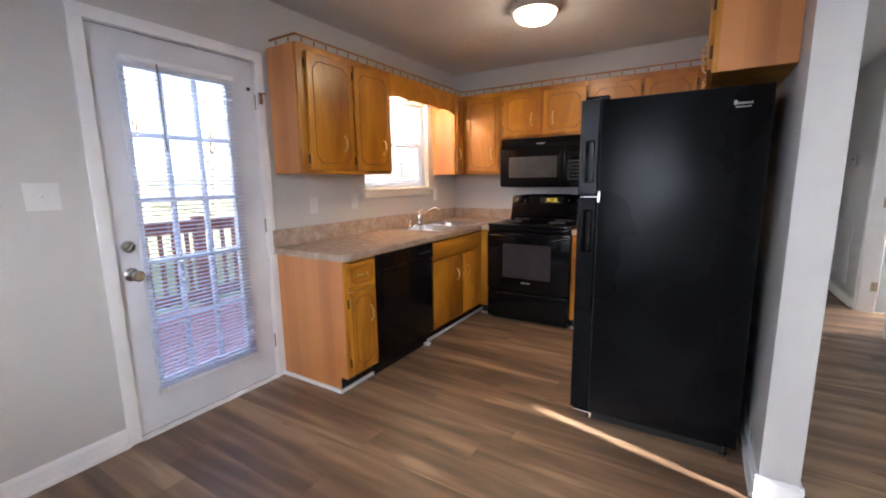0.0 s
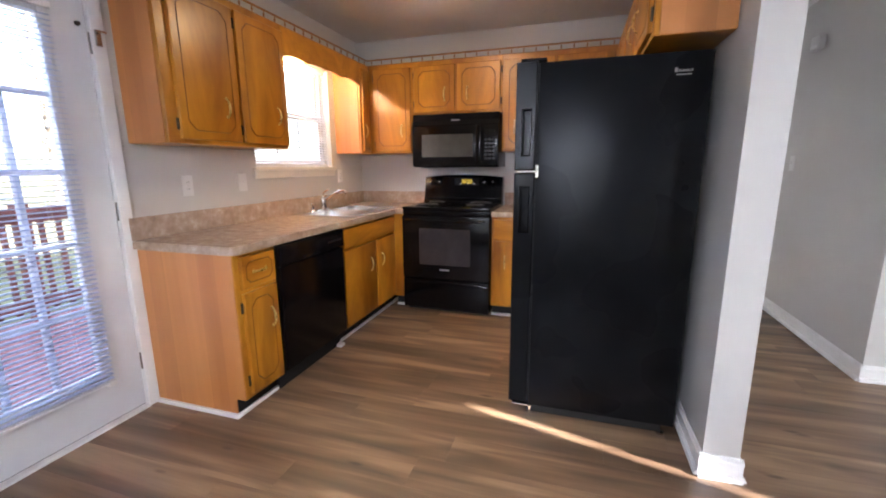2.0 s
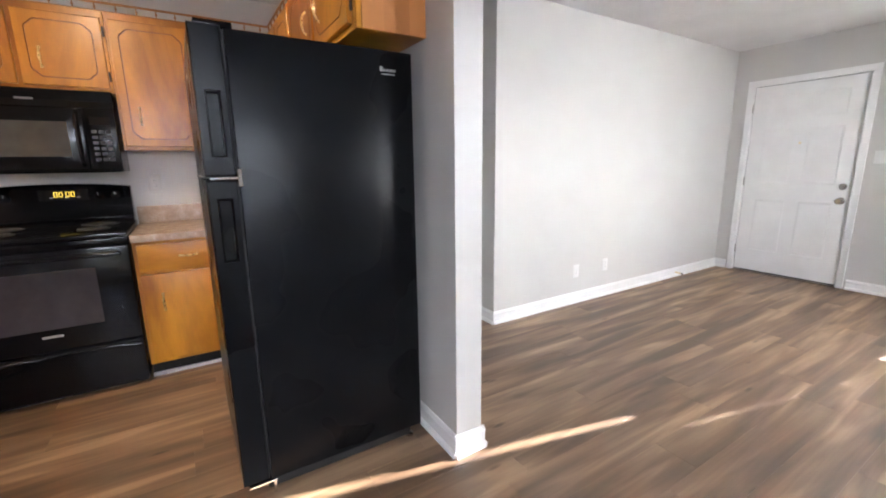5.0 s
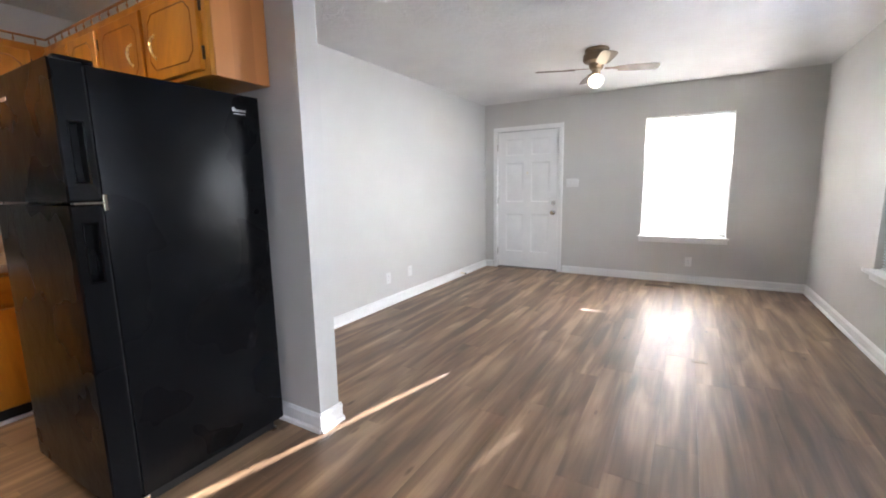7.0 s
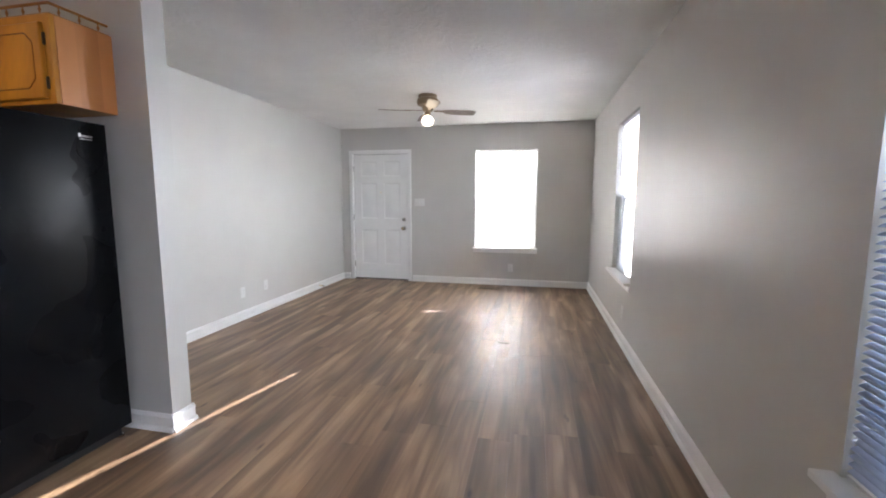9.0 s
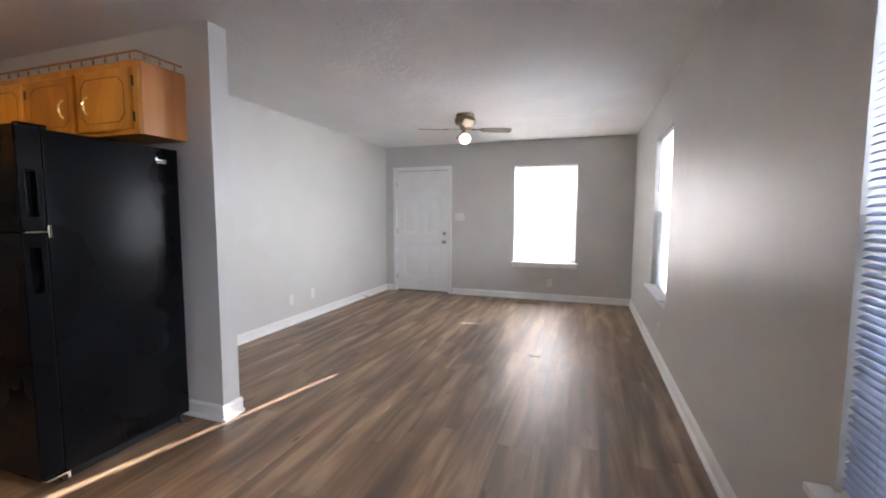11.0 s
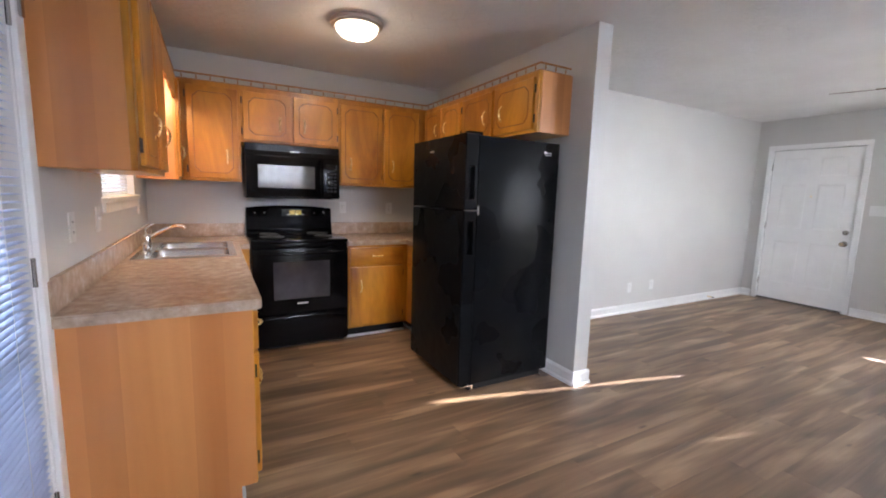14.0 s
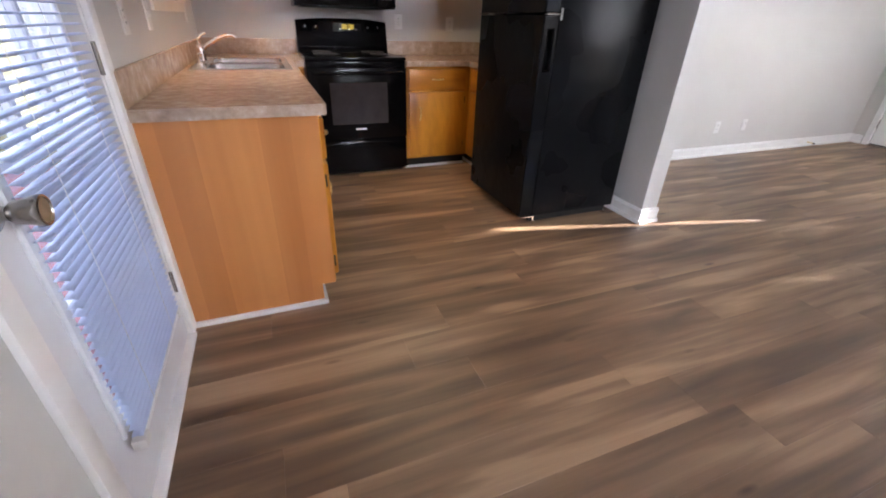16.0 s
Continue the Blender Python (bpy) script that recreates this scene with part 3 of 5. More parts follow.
# ---------------------------------------------------------------- doors
def knob_set(parent, d, side, u, z, material):
    """A round rose and a tulip knob with a darker face, standing out from a door face across x."""
    m = pose(d, u, z, 0, 90 * side, 0)
    part("rose", lathe([(0, 0.0), (0.034, 0.0), (0.034, 0.005), (0.029, 0.010), (0.016, 0.013), (0, 0.014)], 28, m=m), material, parent)
    k = part("knob", lathe([(0.013, 0.012), (0.012, 0.030), (0.018, 0.036), (0.0215, 0.050), (0.0265, 0.070), (0.0275, 0.075), (0.0265, 0.079), (0.0225, 0.080), (0.021, 0.077)], 28, m=m), material, parent)
    part("knob_face", lathe([(0.0225, 0.0775), (0.013, 0.0765), (0.004, 0.078), (0, 0.078)], 24, m=m), M_HINGE, k, "worn tan knob face")
    return k


def glazed_door():
    t = thing("door_1", "white glazed back door with a mini blind over its panes, closed", "door", at=(XW - 0.03, 1.34, 0), kind="structure")
    t.matrix_basis = Matrix()
    x0, x1, y0, y1, z1 = XW - 0.05, XW - 0.006, 0.931, 1.749, 2.032
    gy0, gy1, gz0, gz1 = 1.055, 1.572, 0.27, 1.875
    b = None
    for q in ((y0, gy0, 0.019, z1), (gy1, y1, 0.019, z1), (gy0, gy1, 0.019, gz0), (gy0, gy1, gz1, z1)):
        b = box(x0, x1, *q, bm=b)
    part("slab", b, M_DOOR, t)
    # Black strips fill the slab's gaps and draw their shade as dark lines
    for ya, yb, za, zb in ((0.9257, 0.9308, 0.0, 2.032), (1.7492, 1.7543, 0.0, 2.032), (0.931, 1.749, 0.0112, 0.0188), (0.931, 1.749, 2.0322, 2.0373)):
        part("gap_strip", box(x0, x1 - 0.010, ya, yb, za, zb), M_RUBBER, t, "black strip put in for the dark door gap")
    part("glazing_bead", frame_ring("x", x1 - 0.002, x1 + 0.010, gy0 - 0.022, gy1 + 0.022, gz0 - 0.022, gz1 + 0.022, 0.032, bevel=0.004), M_DOOR, t)
    cols, rows = 3, 5
    w, h = (gy1 - gy0) / cols, (gz1 - gz0) / rows
    for i in range(1, cols):
        part("muntin", bar("x", x0 + 0.008, x1 - 0.004, gy0 + i * w - 0.011, gy0 + i * w + 0.011, gz0, gz1, 0.004), M_MUNTIN, t)
    for k in range(1, rows):
        part("muntin", bar("x", x0 + 0.009, x1 - 0.005, gy0, gy1, gz0 + k * h - 0.011, gz0 + k * h + 0.011, 0.004), M_MUNTIN, t)
    for i in range(cols):
        for k in range(rows):
            pane("x", (x0 + x1) / 2, gy0 + i * w + 0.011, gy0 + (i + 1) * w - 0.011, gz0 + k * h + 0.011, gz0 + (k + 1) * h - 0.011, t)
    knob_set(t, x1, 1, 0.985, 0.868, M_NICKEL)
    m = pose(x1, 0.985, 1.008, 0, 90, 0)
    db = part("deadbolt", lathe([(0, 0), (0.031, 0), (0.031, 0.008), (0.026, 0.016), (0.012, 0.018), (0, 0.018)], 24, m=m), M_NICKEL, t, "satin nickel deadbolt")
    turn = box(0.018, 0.040, -0.005, 0.005, -0.020, 0.020, 0.004)
    turn.transform(pose(x1, 0.985, 1.008, -38, 0, 0))
    part("thumb_turn", turn, M_NICKEL, db)
    for z in (0.26, 1.04, 1.80):
        part("hinge", lathe([(0, -0.045), (0.007, -0.045), (0.007, 0.045), (0, 0.045)], 10, m=pose(x1 + 0.006, 1.757, z)), M_NICKEL, t)
    lt = part("flip_latch", box(XW + 0.017, XW + 0.027, 1.765, 1.790, 1.79, 1.86, 0.003), M_NICKEL, t, "flip guard latch")
    part("latch_arm", tube([(XW + 0.03, 1.775, 1.845), (XW + 0.045, 1.76, 1.85), (XW + 0.045, 1.80, 1.852)], 0.005, 8), M_NICKEL, lt)
    part("strike", lathe([(0, 0), (0.011, 0), (0.009, 0.012), (0, 0.013)], 12, m=pose(x1, 1.715, 1.872, 0, 90, 0)), M_IRON, t)
    for n, (ya, yb, za, zb) in (("jamb", (0.903, 0.9255, 0, 2.05)), ("jamb", (1.7545, 1.777, 0, 2.05)), ("head_jamb", (0.9255, 1.7545, 2.0375, 2.06))):
        part(n, box(XW - T, XW - 0.001, ya, yb, za, zb, 0.002, 1), M_TRIM, t)
    part("threshold", box(XW - T, XW + 0.025, 0.9255, 1.7545, 0.0, 0.011, 0.004), M_TRIM, t, "white threshold strip")
    casing("", "x", XW, 1, 0.925, 1.755, 2.04, "", parent=t)
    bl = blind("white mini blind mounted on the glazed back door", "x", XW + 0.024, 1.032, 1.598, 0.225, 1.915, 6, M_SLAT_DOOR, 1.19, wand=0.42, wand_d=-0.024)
    for y in (-0.27, 0.27):
        part("bracket", box(y - 0.018, y + 0.018, -0.016, 0.016, -0.012, 0.016, 0.003), M_PLATE, bl)
    return t


def raised_panel(x, side, u0, u1, z0, z1, parent):
    """A moulded door panel: sunk border and a raised field with sloped edges."""
    b = bmesh.new()
    rings = []
    for inset, depth in ((0, 0.0), (0.012, 0.006), (0.022, 0.006), (0.045, 0.001)):
        rings.append([b.verts.new((x - side * depth, u, z)) for u, z in ((u0 + inset, z0 + inset), (u1 - inset, z0 + inset), (u1 - inset, z1 - inset), (u0 + inset, z1 - inset))])
    for p, q in zip(rings, rings[1:]):
        for i in range(4):
            b.faces.new((p[i], p[(i + 1) % 4], q[(i + 1) % 4], q[i]))
    b.faces.new(rings[-1])
    back = [b.verts.new((x - side * 0.02, v.co.y, v.co.z)) for v in rings[0]]
    for i in range(4):
        b.faces.new((rings[0][i], back[i], back[(i + 1) % 4], rings[0][(i + 1) % 4]))
    b.faces.new(back[::-1])
    return part("panel", b, M_TRIM, parent)


def panel_door(name, label, xf, side, y0, y1, z0, z1, jamb=True):
    """Six-panel door across x, front face at xf."""
    t = thing(name, label, "door", kind="structure")
    w, stile, mid = y1 - y0, 0.125, 0.115
    cols = [(y0 + stile, (y0 + y1) / 2 - mid / 2), ((y0 + y1) / 2 + mid / 2, y1 - stile)]
    rows = [(z0 + 0.235, z0 + 0.80), (z0 + 0.98, z0 + 1.55), (z0 + 1.655, z0 + 1.89)]
    us = [y0, cols[0][0], cols[0][1], cols[1][0], cols[1][1], y1]
    zs = [z0, *(v for r in rows for v in r), z1]
    b = None
    for i in range(5):
        for k in range(7):
            if i in (1, 3) and k in (1, 3, 5):
                continue
            a, c = sorted((xf, xf - side * 0.04))
            b = box(a, c, us[i], us[i + 1], zs[k], zs[k + 1], bm=b)
    bmesh.ops.remove_doubles(b, verts=b.verts[:], dist=1e-5)
    part("slab", b, M_TRIM, t)
    for ua, ub in cols:
        for za, zb in rows:
            raised_panel(xf, side, ua, ub, za, zb, t)
    return t


def front_door():
    x = XE + 0.012
    t = panel_door("door_2", "white six-panel front door with nickel knob, closed", x, -1, 2.053, 2.962, 0.022, 2.019)
    knob_set(t, x, -1, 2.118, 0.852, M_NICKEL)
    part("deadbolt", lathe([(0, 0), (0.031, 0), (0.031, 0.009), (0.024, 0.022), (0, 0.024)], 24, m=pose(x, 2.118, 0.99, 0, -90, 0)), M_NICKEL, t, "satin nickel deadbolt")
    part("peephole", lathe([(0, 0), (0.009, 0), (0.009, 0.004), (0, 0.005)], 12, m=pose(x, 2.507, 1.42, 0, -90, 0)), M_BRASS, t)
    for z in (0.25, 1.02, 1.80):
        part("hinge", lathe([(0, -0.045), (0.007, -0.045), (0.007, 0.045), (0, 0.045)], 10, m=pose(x - 0.006, 2.970, z)), M_NICKEL, t)
    for n, (ya, yb, za, zb) in (("jamb", (2.018, 2.047, 0, 2.045)), ("jamb", (2.968, 2.997, 0, 2.045)), ("head_jamb", (2.047, 2.968, 2.025, 2.05))):
        part(n, box(XE + 0.001, XE + T, ya, yb, za, zb, 0.002, 1), M_TRIM, t)
    part("threshold", box(XE - 0.02, XE + T, 2.047, 2.968, 0.0, 0.012, 0.004), M_NICKEL, t, "dull metal threshold")
    # Thin black strips stand for the shaded gap round the slab
    for ya, yb, za, zb in ((2.0472, 2.0528, 0.0125, 2.02), (2.9622, 2.9678, 0.0125, 2.02), (2.053, 2.962, 0.0125, 0.0218), (2.053, 2.962, 2.0192, 2.0248)):
        part("gap_strip", box(x + 0.010, x + 0.04, ya, yb, za, zb), M_RUBBER, t, "black strip put in for the dark door gap")
    casing("", "x", XE, -1, 2.045, 2.97, 2.028, "", parent=t)


def hall_door():
    t = thing("door_3", "white hall door standing open into the lit room", "door", kind="structure")
    part("slab", box(HX + 0.125, HX + 0.88, 5.46, 5.495, 0.012, 2.02, 0.003, 1), M_DOOR, t)
    for z in (0.25, 1.05, 1.80):
        h = part("hinge", box(HX + 0.075, HX + 0.108, 5.492, 5.4955, z - 0.045, z + 0.045), M_HINGE, t, "dull tan butt hinge")
        part("hinge_pin", lathe([(0, -0.047), (0.006, -0.047), (0.006, 0.047), (0, 0.047)], 10, m=pose(HX + 0.116, 5.49, z)), M_HINGE, h)
    for n, (ya, yb, za, zb) in (("jamb", (HD[0] - 0.001, HD[0] + 0.022, 0, 2.04)), ("jamb", (5.497, HD[1] + 0.001, 0, 2.04)), ("head_jamb", (HD[0] + 0.022, 5.497, 2.02, 2.042))):
        part(n, box(HX - 0.001, HX + 0.121, ya, yb, za, zb, 0.002, 1), M_TRIM, t)
    casing("", "x", HX, -1, HD[0] + 0.018, 5.502, 2.024, "", parent=t)
    e = thing("door_4", "white door at the end of the hall, closed", "door", kind="structure")
    part("slab", box(0.68, 1.38, HY - 0.03, HY - 0.004, 0.012, 2.03, 0.003, 1), M_DOOR, e)
    part("knob", lathe([(0, 0), (0.028, 0), (0.012, 0.012), (0.026, 0.05), (0, 0.066)], 20, m=pose(0.75, HY - 0.03, 0.92, 90, 0, 0)), M_NICKEL, e)
    casing("", "y", HY, -1, 0.675, 1.385, 2.035, "", parent=e)


glazed_door()
front_door()
hall_door()


# ---------------------------------------------------------------- kitchen cabinets
def bail_pull(parent, x, y, z, length, upright):
    """A bowed metal pull with two feet on a face across y; it stands towards -y."""
    b, n = None, 9
    pts = []
    for i in range(n):
        s = i / (n - 1) * 2 - 1
        out = 0.019 * (1 - s * s) ** 0.6 + 0.002
        pts.append((x, y - out, z + s * length / 2) if upright else (x + s * length / 2, y - out, z))
    b = tube(pts, [0.0042 + 0.003 * (1 - abs(i / 4 - 1)) for i in range(n)], 8)
    for s in (-1, 1):
        p = (x, y, z + s * length / 2) if upright else (x + s * length / 2, y, z)
        b = lathe([(0, 0), (0.008, 0), (0.008, 0.002), (0.004, 0.005), (0, 0.005)], 12, b, pose(*p, 90, 0, 0))
    return part("handle", b, M_BRASS, parent, "bowed brass and silver pull")


def routed_front(x0, x1, y, z0, z1, thick=0.019, inset=0.042, corner=0.05):
    """A slab front with a routed line that clips its corners. Front face at y, towards -y. Returns slab and groove meshes."""
    w, h = x1 - x0, z1 - z0
    inset = min(inset, w * 0.16, h * 0.2)
    c = min(corner, w * 0.2, h * 0.25)
    a, e = inset, min(w, h)
    shape = [(0.0, 1.0), (0.12, 0.70), (0.34, 0.52), (0.52, 0.34), (0.70, 0.12), (1.0, 0.0)]
    L, R, B, U = x0 + a, x1 - a, z0 + a, z1 - a
    outline = [(L + c * p, U - c * q) for p, q in shape] + [(R - c * q, U - c * p) for p, q in shape]
    outline += [(R - c * p, B + c * q) for p, q in shape] + [(L + c * q, B + c * p) for p, q in shape]
    mx, mz = (x0 + x1) / 2, (z0 + z1) / 2

    def shrink(k):
        sx, sz = (R - L - 2 * k) / (R - L), (U - B - 2 * k) / (U - B)
        return [(mx + (x - mx) * sx, mz + (z - mz) * sz) for x, z in outline]

    def to_edge(x, z):
        s = min((w / 2 - 0.004) / max(abs(x - mx), 1e-6), (h / 2 - 0.004) / max(abs(z - mz), 1e-6))
        return mx + (x - mx) * s, mz + (z - mz) * s

    slab = bmesh.new()
    n = len(outline)
    corners = [(x0 + 0.004, z1 - 0.004), (x1 - 0.004, z1 - 0.004), (x1 - 0.004, z0 + 0.004), (x0 + 0.004, z0 + 0.004)]
    edge = [to_edge(*p) for p in outline]
    for k in range(4):
        edge[k * 6 + 2] = edge[k * 6 + 3] = corners[k]
    ring0 = [slab.verts.new((x, y, z)) for x, z in edge]
    ring1 = [slab.verts.new((x, y, z)) for x, z in outline]
    for i in range(n):
        j = (i + 1) % n
        if (ring0[i].co - ring0[j].co).length > 1e-6:
            slab.faces.new((ring0[i], ring0[j], ring1[j], ring1[i]))
        else:
            slab.faces.new((ring0[i], ring1[j], ring1[i]))
    inner = [slab.verts.new((x, y, z)) for x, z in shrink(0.006)]
    slab.faces.new(inner)
    outer = [[slab.verts.new(p) for p in ((x0, yy, z1), (x1, yy, z1), (x1, yy, z0), (x0, yy, z0))] for yy in (y + 0.004, y + thick)]
    fr = [slab.verts.new((x, y, z)) for x, z in corners]
    for k in range(4):
        j = (k + 1) % 4
        slab.faces.new((fr[k], fr[j], outer[0][j], outer[0][k]))
        slab.faces.new((outer[0][k], outer[0][j], outer[1][j], outer[1][k]))
    slab.faces.new(outer[1])
    groove = bmesh.new()
    g = [[groove.verts.new((x, y + d, z)) for x, z in shrink(k)] for k, d in ((0.0, 0.0), (0.0015, 0.003), (0.0045, 0.003), (0.006, 0.0))]
    for p, q in zip(g, g[1:]):
        for i in range(n):
            groove.faces.new((p[i], p[(i + 1) % n], q[(i + 1) % n], q[i]))
    return slab, groove


def hinge_leaf(parent, x, y, z):
    b = box(x - 0.007, x + 0.007, y - 0.003, y + 0.002, z - 0.028, z + 0.028, 0.002, 1)
    b = lathe([(0, -0.026), (0.0045, -0.026), (0.0045, 0.026), (0, 0.026)], 8, b, pose(x, y - 0.004, z))
    return part("hinge", b, M_IRON, parent, "dark exposed hinge")


def cabinet_door(parent, x0, x1, z0, z1, hinge, pull_z, routed=True, y=-0.019):
    """One overlay door; hinge 'l' or 'r'; the pull stands on the other side."""
    if routed:
        slab, groove = routed_front(x0, x1, y, z0, z1)
        d = part("door", slab, M_OAK, parent)
        d.data.shade_flat()
        part("routed_groove", groove, M_GROOVE, d, "dark routed line with clipped corners")
    else:
        d = part("door", box(x0, x1, y, 0.0, z0, z1, 0.004), M_OAK, parent)
    off = min(0.095, (x1 - x0) * 0.24)
    px = x1 - off if hinge == "l" else x0 + off
    bail_pull(d, px, y, pull_z, 0.098, True)
    hx = x0 + 0.001 if hinge == "l" else x1 - 0.001
    for z in (z0 + 0.07, z1 - 0.07):
        hinge_leaf(d, hx + (-0.006 if hinge == "l" else 0.006), y + 0.017, z)
    return d


def wall_cabinet(label, at, rz, w, d, h, doors, near_panel=None):
    """Upper cabinet, local x along the front, front face at y=0, back at y=d."""
    t = thing("wall_cabinet", label, "cabinet", at, rz, "honey wood kitchen cabinets")
    b = box(0, w, 0.0, d - 0.002, 0, h, 0.0025, 1)
    part("body", b, M_OAK, t)
    for x in (near_panel or ()):
        part("side_panel", box(min(x, x + 0.004), max(x, x + 0.004), 0.022, d - 0.003, 0.002, h - 0.002), M_PANEL, t, "pale veneer side panel")
    for x0, x1, hinge in doors:
        cabinet_door(t, x0, x1, 0.022, h - 0.04, hinge, 0.20 if h > 0.5 else 0.168)
    return t


def base_cabinet(label, at, rz, w, d, fronts, end_panel=None, toe=True):
    """Base cabinet; fronts: ('drawer'|'false'|'door', x0, x1, z0, z1, hinge)."""
    t = thing("base_cabinet", label, "cabinet", at, rz, "honey wood kitchen cabinets")
    part("body", box(0, w, 0.0, d - 0.002, 0.10, 0.845, 0.0025, 1), M_OAK, t)
    part("toe_kick", box(0.0, w, 0.065, d - 0.01, 0.0, 0.10), M_RECESS_SHADE, t, "recessed toe kick, its shade coloured in as black")
    if toe:
        part("shoe_strip", box(-0.012 if end_panel else 0, w, 0.046, 0.062, 0.0, 0.022, 0.004), M_TRIM, t, "white shoe strip")
    if end_panel is not None:
        part("end_panel", box(-0.006, -0.0005, 0.004, d - 0.002, 0.10, 0.845), M_PANEL, t, "pale veneer end panel")
        part("end_panel_foot", box(-0.006, -0.0005, 0.062, d - 0.002, 0.0, 0.10), M_PANEL, t)
        part("shoe_strip", box(-0.024, -0.0065, 0.046, d - 0.002, 0.0, 0.022, 0.004), M_TRIM, t, "white shoe strip")
    for kind, x0, x1, z0, z1, hinge in fronts:
        if kind == "door":
            cabinet_door(t, x0, x1, z0, z1, hinge, z1 - 0.17, routed=end_panel is not None)
        else:
            slab, groove = routed_front(x0, x1, -0.019, z0, z1, inset=0.026, corner=0.026) if kind == "drawer" else (box(x0, x1, -0.019, 0, z0, z1, 0.004), None)
            f = part("drawer_front", slab, M_OAK_H, t)
            if groove:
                f.data.shade_flat()
                part("routed_groove", groove, M_GROOVE, f)
                bail_pull(f, (x0 + x1) / 2, -0.019, (z0 + z1) / 2, 0.088, False)
            elif hinge == "pull":
                bail_pull(f, (x0 + x1) / 2, -0.019, (z0 + z1) / 2, 0.088, False)
    return t


def kitchen():
    xu, yu, xr = -2.0, 3.93, 0.116
    zb, zt = 1.365, 2.137
    # uppers: along the west wall, over the range, along the stub wall
    wall_cabinet("honey wood wall cabinet with two routed doors beside the back door", (xu, 1.862, zb), 90, 0.873, xu - XW, zt - zb, [(0.06, 0.45, "l"), (0.475, 0.868, "l")], [-0.0042])
    wall_cabinet("narrow honey wood wall cabinet between window and corner", (xu, 3.765, zb), 90, YK - 3.765, xu - XW, zt - zb, [(0.02, 0.155, "r")], [-0.0042])
    wall_cabinet("honey wood wall cabinet with one routed door in the corner", (xu + 0.001, yu, zb), 0, 0.434, YK - yu, zt - zb, [(0.055, 0.415, "l")])
    wall_cabinet("short honey wood cabinet with two doors over the microwave", (-1.565, yu, 1.69), 0, 0.80, YK - yu, zt - 1.69, [(0.015, 0.39, "l"), (0.412, 0.785, "r")])
    wall_cabinet("honey wood wall cabinet with two routed doors beside the fridge", (-0.764, yu, zb), 0, xr + 0.764 - 0.001, YK - yu, zt - zb, [(0.015, 0.415, "r"), (0.44, 0.80, "r")])
    wall_cabinet("short honey wood cabinet with four doors above the fridge", (xr, YK - 0.001, 1.742), -90, YK - 2.25, PX0 - xr, zt - 1.742,
                 [(0.315, 0.645, "l"), (0.665, 1.0, "r"), (1.04, 1.475, "l"), (1.50, 1.94, "r")], [YK - 2.25 + 0.0002])
    # scalloped valance over the window
    y0, y1, zl = 2.736, 3.764, 1.948
    pts, n = [], 96
    lobes = [(0.0, 0.27, 0.0, 0.012, 0.022), (0.27, 0.5, 0.012, 0.020, 0.012), (0.5, 0.73, 0.020, 0.012, 0.012), (0.73, 1.0, 0.012, 0.0, 0.022)]
    for i in range(n + 1):
        s = i / n
        a, c, ra, rc, arch = next(q for q in lobes if s <= q[1])
        f = (s - a) / (c - a)
        pts.append((y0 + (y1 - y0) * s, zl + ra + (rc - ra) * f + arch * math.sin(math.pi * f) ** 0.75))
    b = extrude_outline(pts + [(y1, zt), (y0, zt)], "x", xu - 0.019, xu)
    v = thing("window_valance", "honey wood valance with scalloped edge over the sink window", "valance")
    part("scalloped_board", b, M_OAK_H, v)
    part("top_board", box(XW + 0.002, xu - 0.020, y0 + 0.001, y1 - 0.001, zt - 0.016, zt - 0.001), M_OAK_H, v)
    # gallery rail on top of the cabinets
    run = [(XW + 0.02, 1.875), (xu - 0.012, 1.875), (xu - 0.012, yu + 0.012), (xr + 0.012, yu + 0.012), (xr + 0.012, 2.262), (PX0 - 0.01, 2.262)]
    g = thing("gallery_rail", "brown spindle gallery rail along the cabinet tops", "rail", at=(0, 0, zt))
    for (xa, ya), (xb, yb) in zip(run, run[1:]):
        x0, x1, y0, y1 = min(xa, xb) - 0.006, max(xa, xb) + 0.006, min(ya, yb) - 0.006, max(ya, yb) + 0.006
        part("rail", box(x0, x1, y0, y1, 0.043, 0.056, 0.004, 1), M_RAILWOOD, g)
        part("foot_rail", box(x0, x1, y0, y1, 0.0, 0.007, 0.002, 1), M_RAILWOOD, g)
    prof = lathe([(0, 0.006), (0.0032, 0.006), (0.0028, 0.014), (0.0072, 0.024), (0.0028, 0.034), (0.0040, 0.046), (0, 0.046)], 8)
    spindle = finish(prof, "spindle")
    spindle.materials.append(M_RAILWOOD)
    for (xa, ya), (xb, yb) in zip(run, run[1:]):
        length = math.hypot(xb - xa, yb - ya)
        count = max(2, round(length / 0.098))
        for i in range(count):
            s = new("spindle", spindle)
            s.parent = g
            s.location = (xa + (xb - xa) * (i + 0.5) / count, ya + (yb - ya) * (i + 0.5) / count, 0)
    # bases
    xf, yf = -1.655, 3.59
    base_cabinet("honey wood base cabinet with drawer, door and pale end panel", (xf, 1.815, 0), 90, 0.285, xf - XW, [("drawer", 0.03, 0.265, 0.665, 0.825, ""), ("door", 0.03, 0.265, 0.125, 0.645, "l")], end_panel=True)
    base_cabinet("honey wood sink base cabinet with two doors", (xf, 2.752, 0), 90, YK - 2.752, xf - XW, [("false", 0.02, 0.86, 0.69, 0.825, ""), ("door", 0.02, 0.495, 0.125, 0.67, "l"), ("door", 0.515, 0.86, 0.125, 0.67, "r")])
    base_cabinet("narrow honey wood filler beside the range", (xf + 0.001, yf + 0.03, 0), 0, -1.547 - xf - 0.002, YK - yf - 0.03, [])
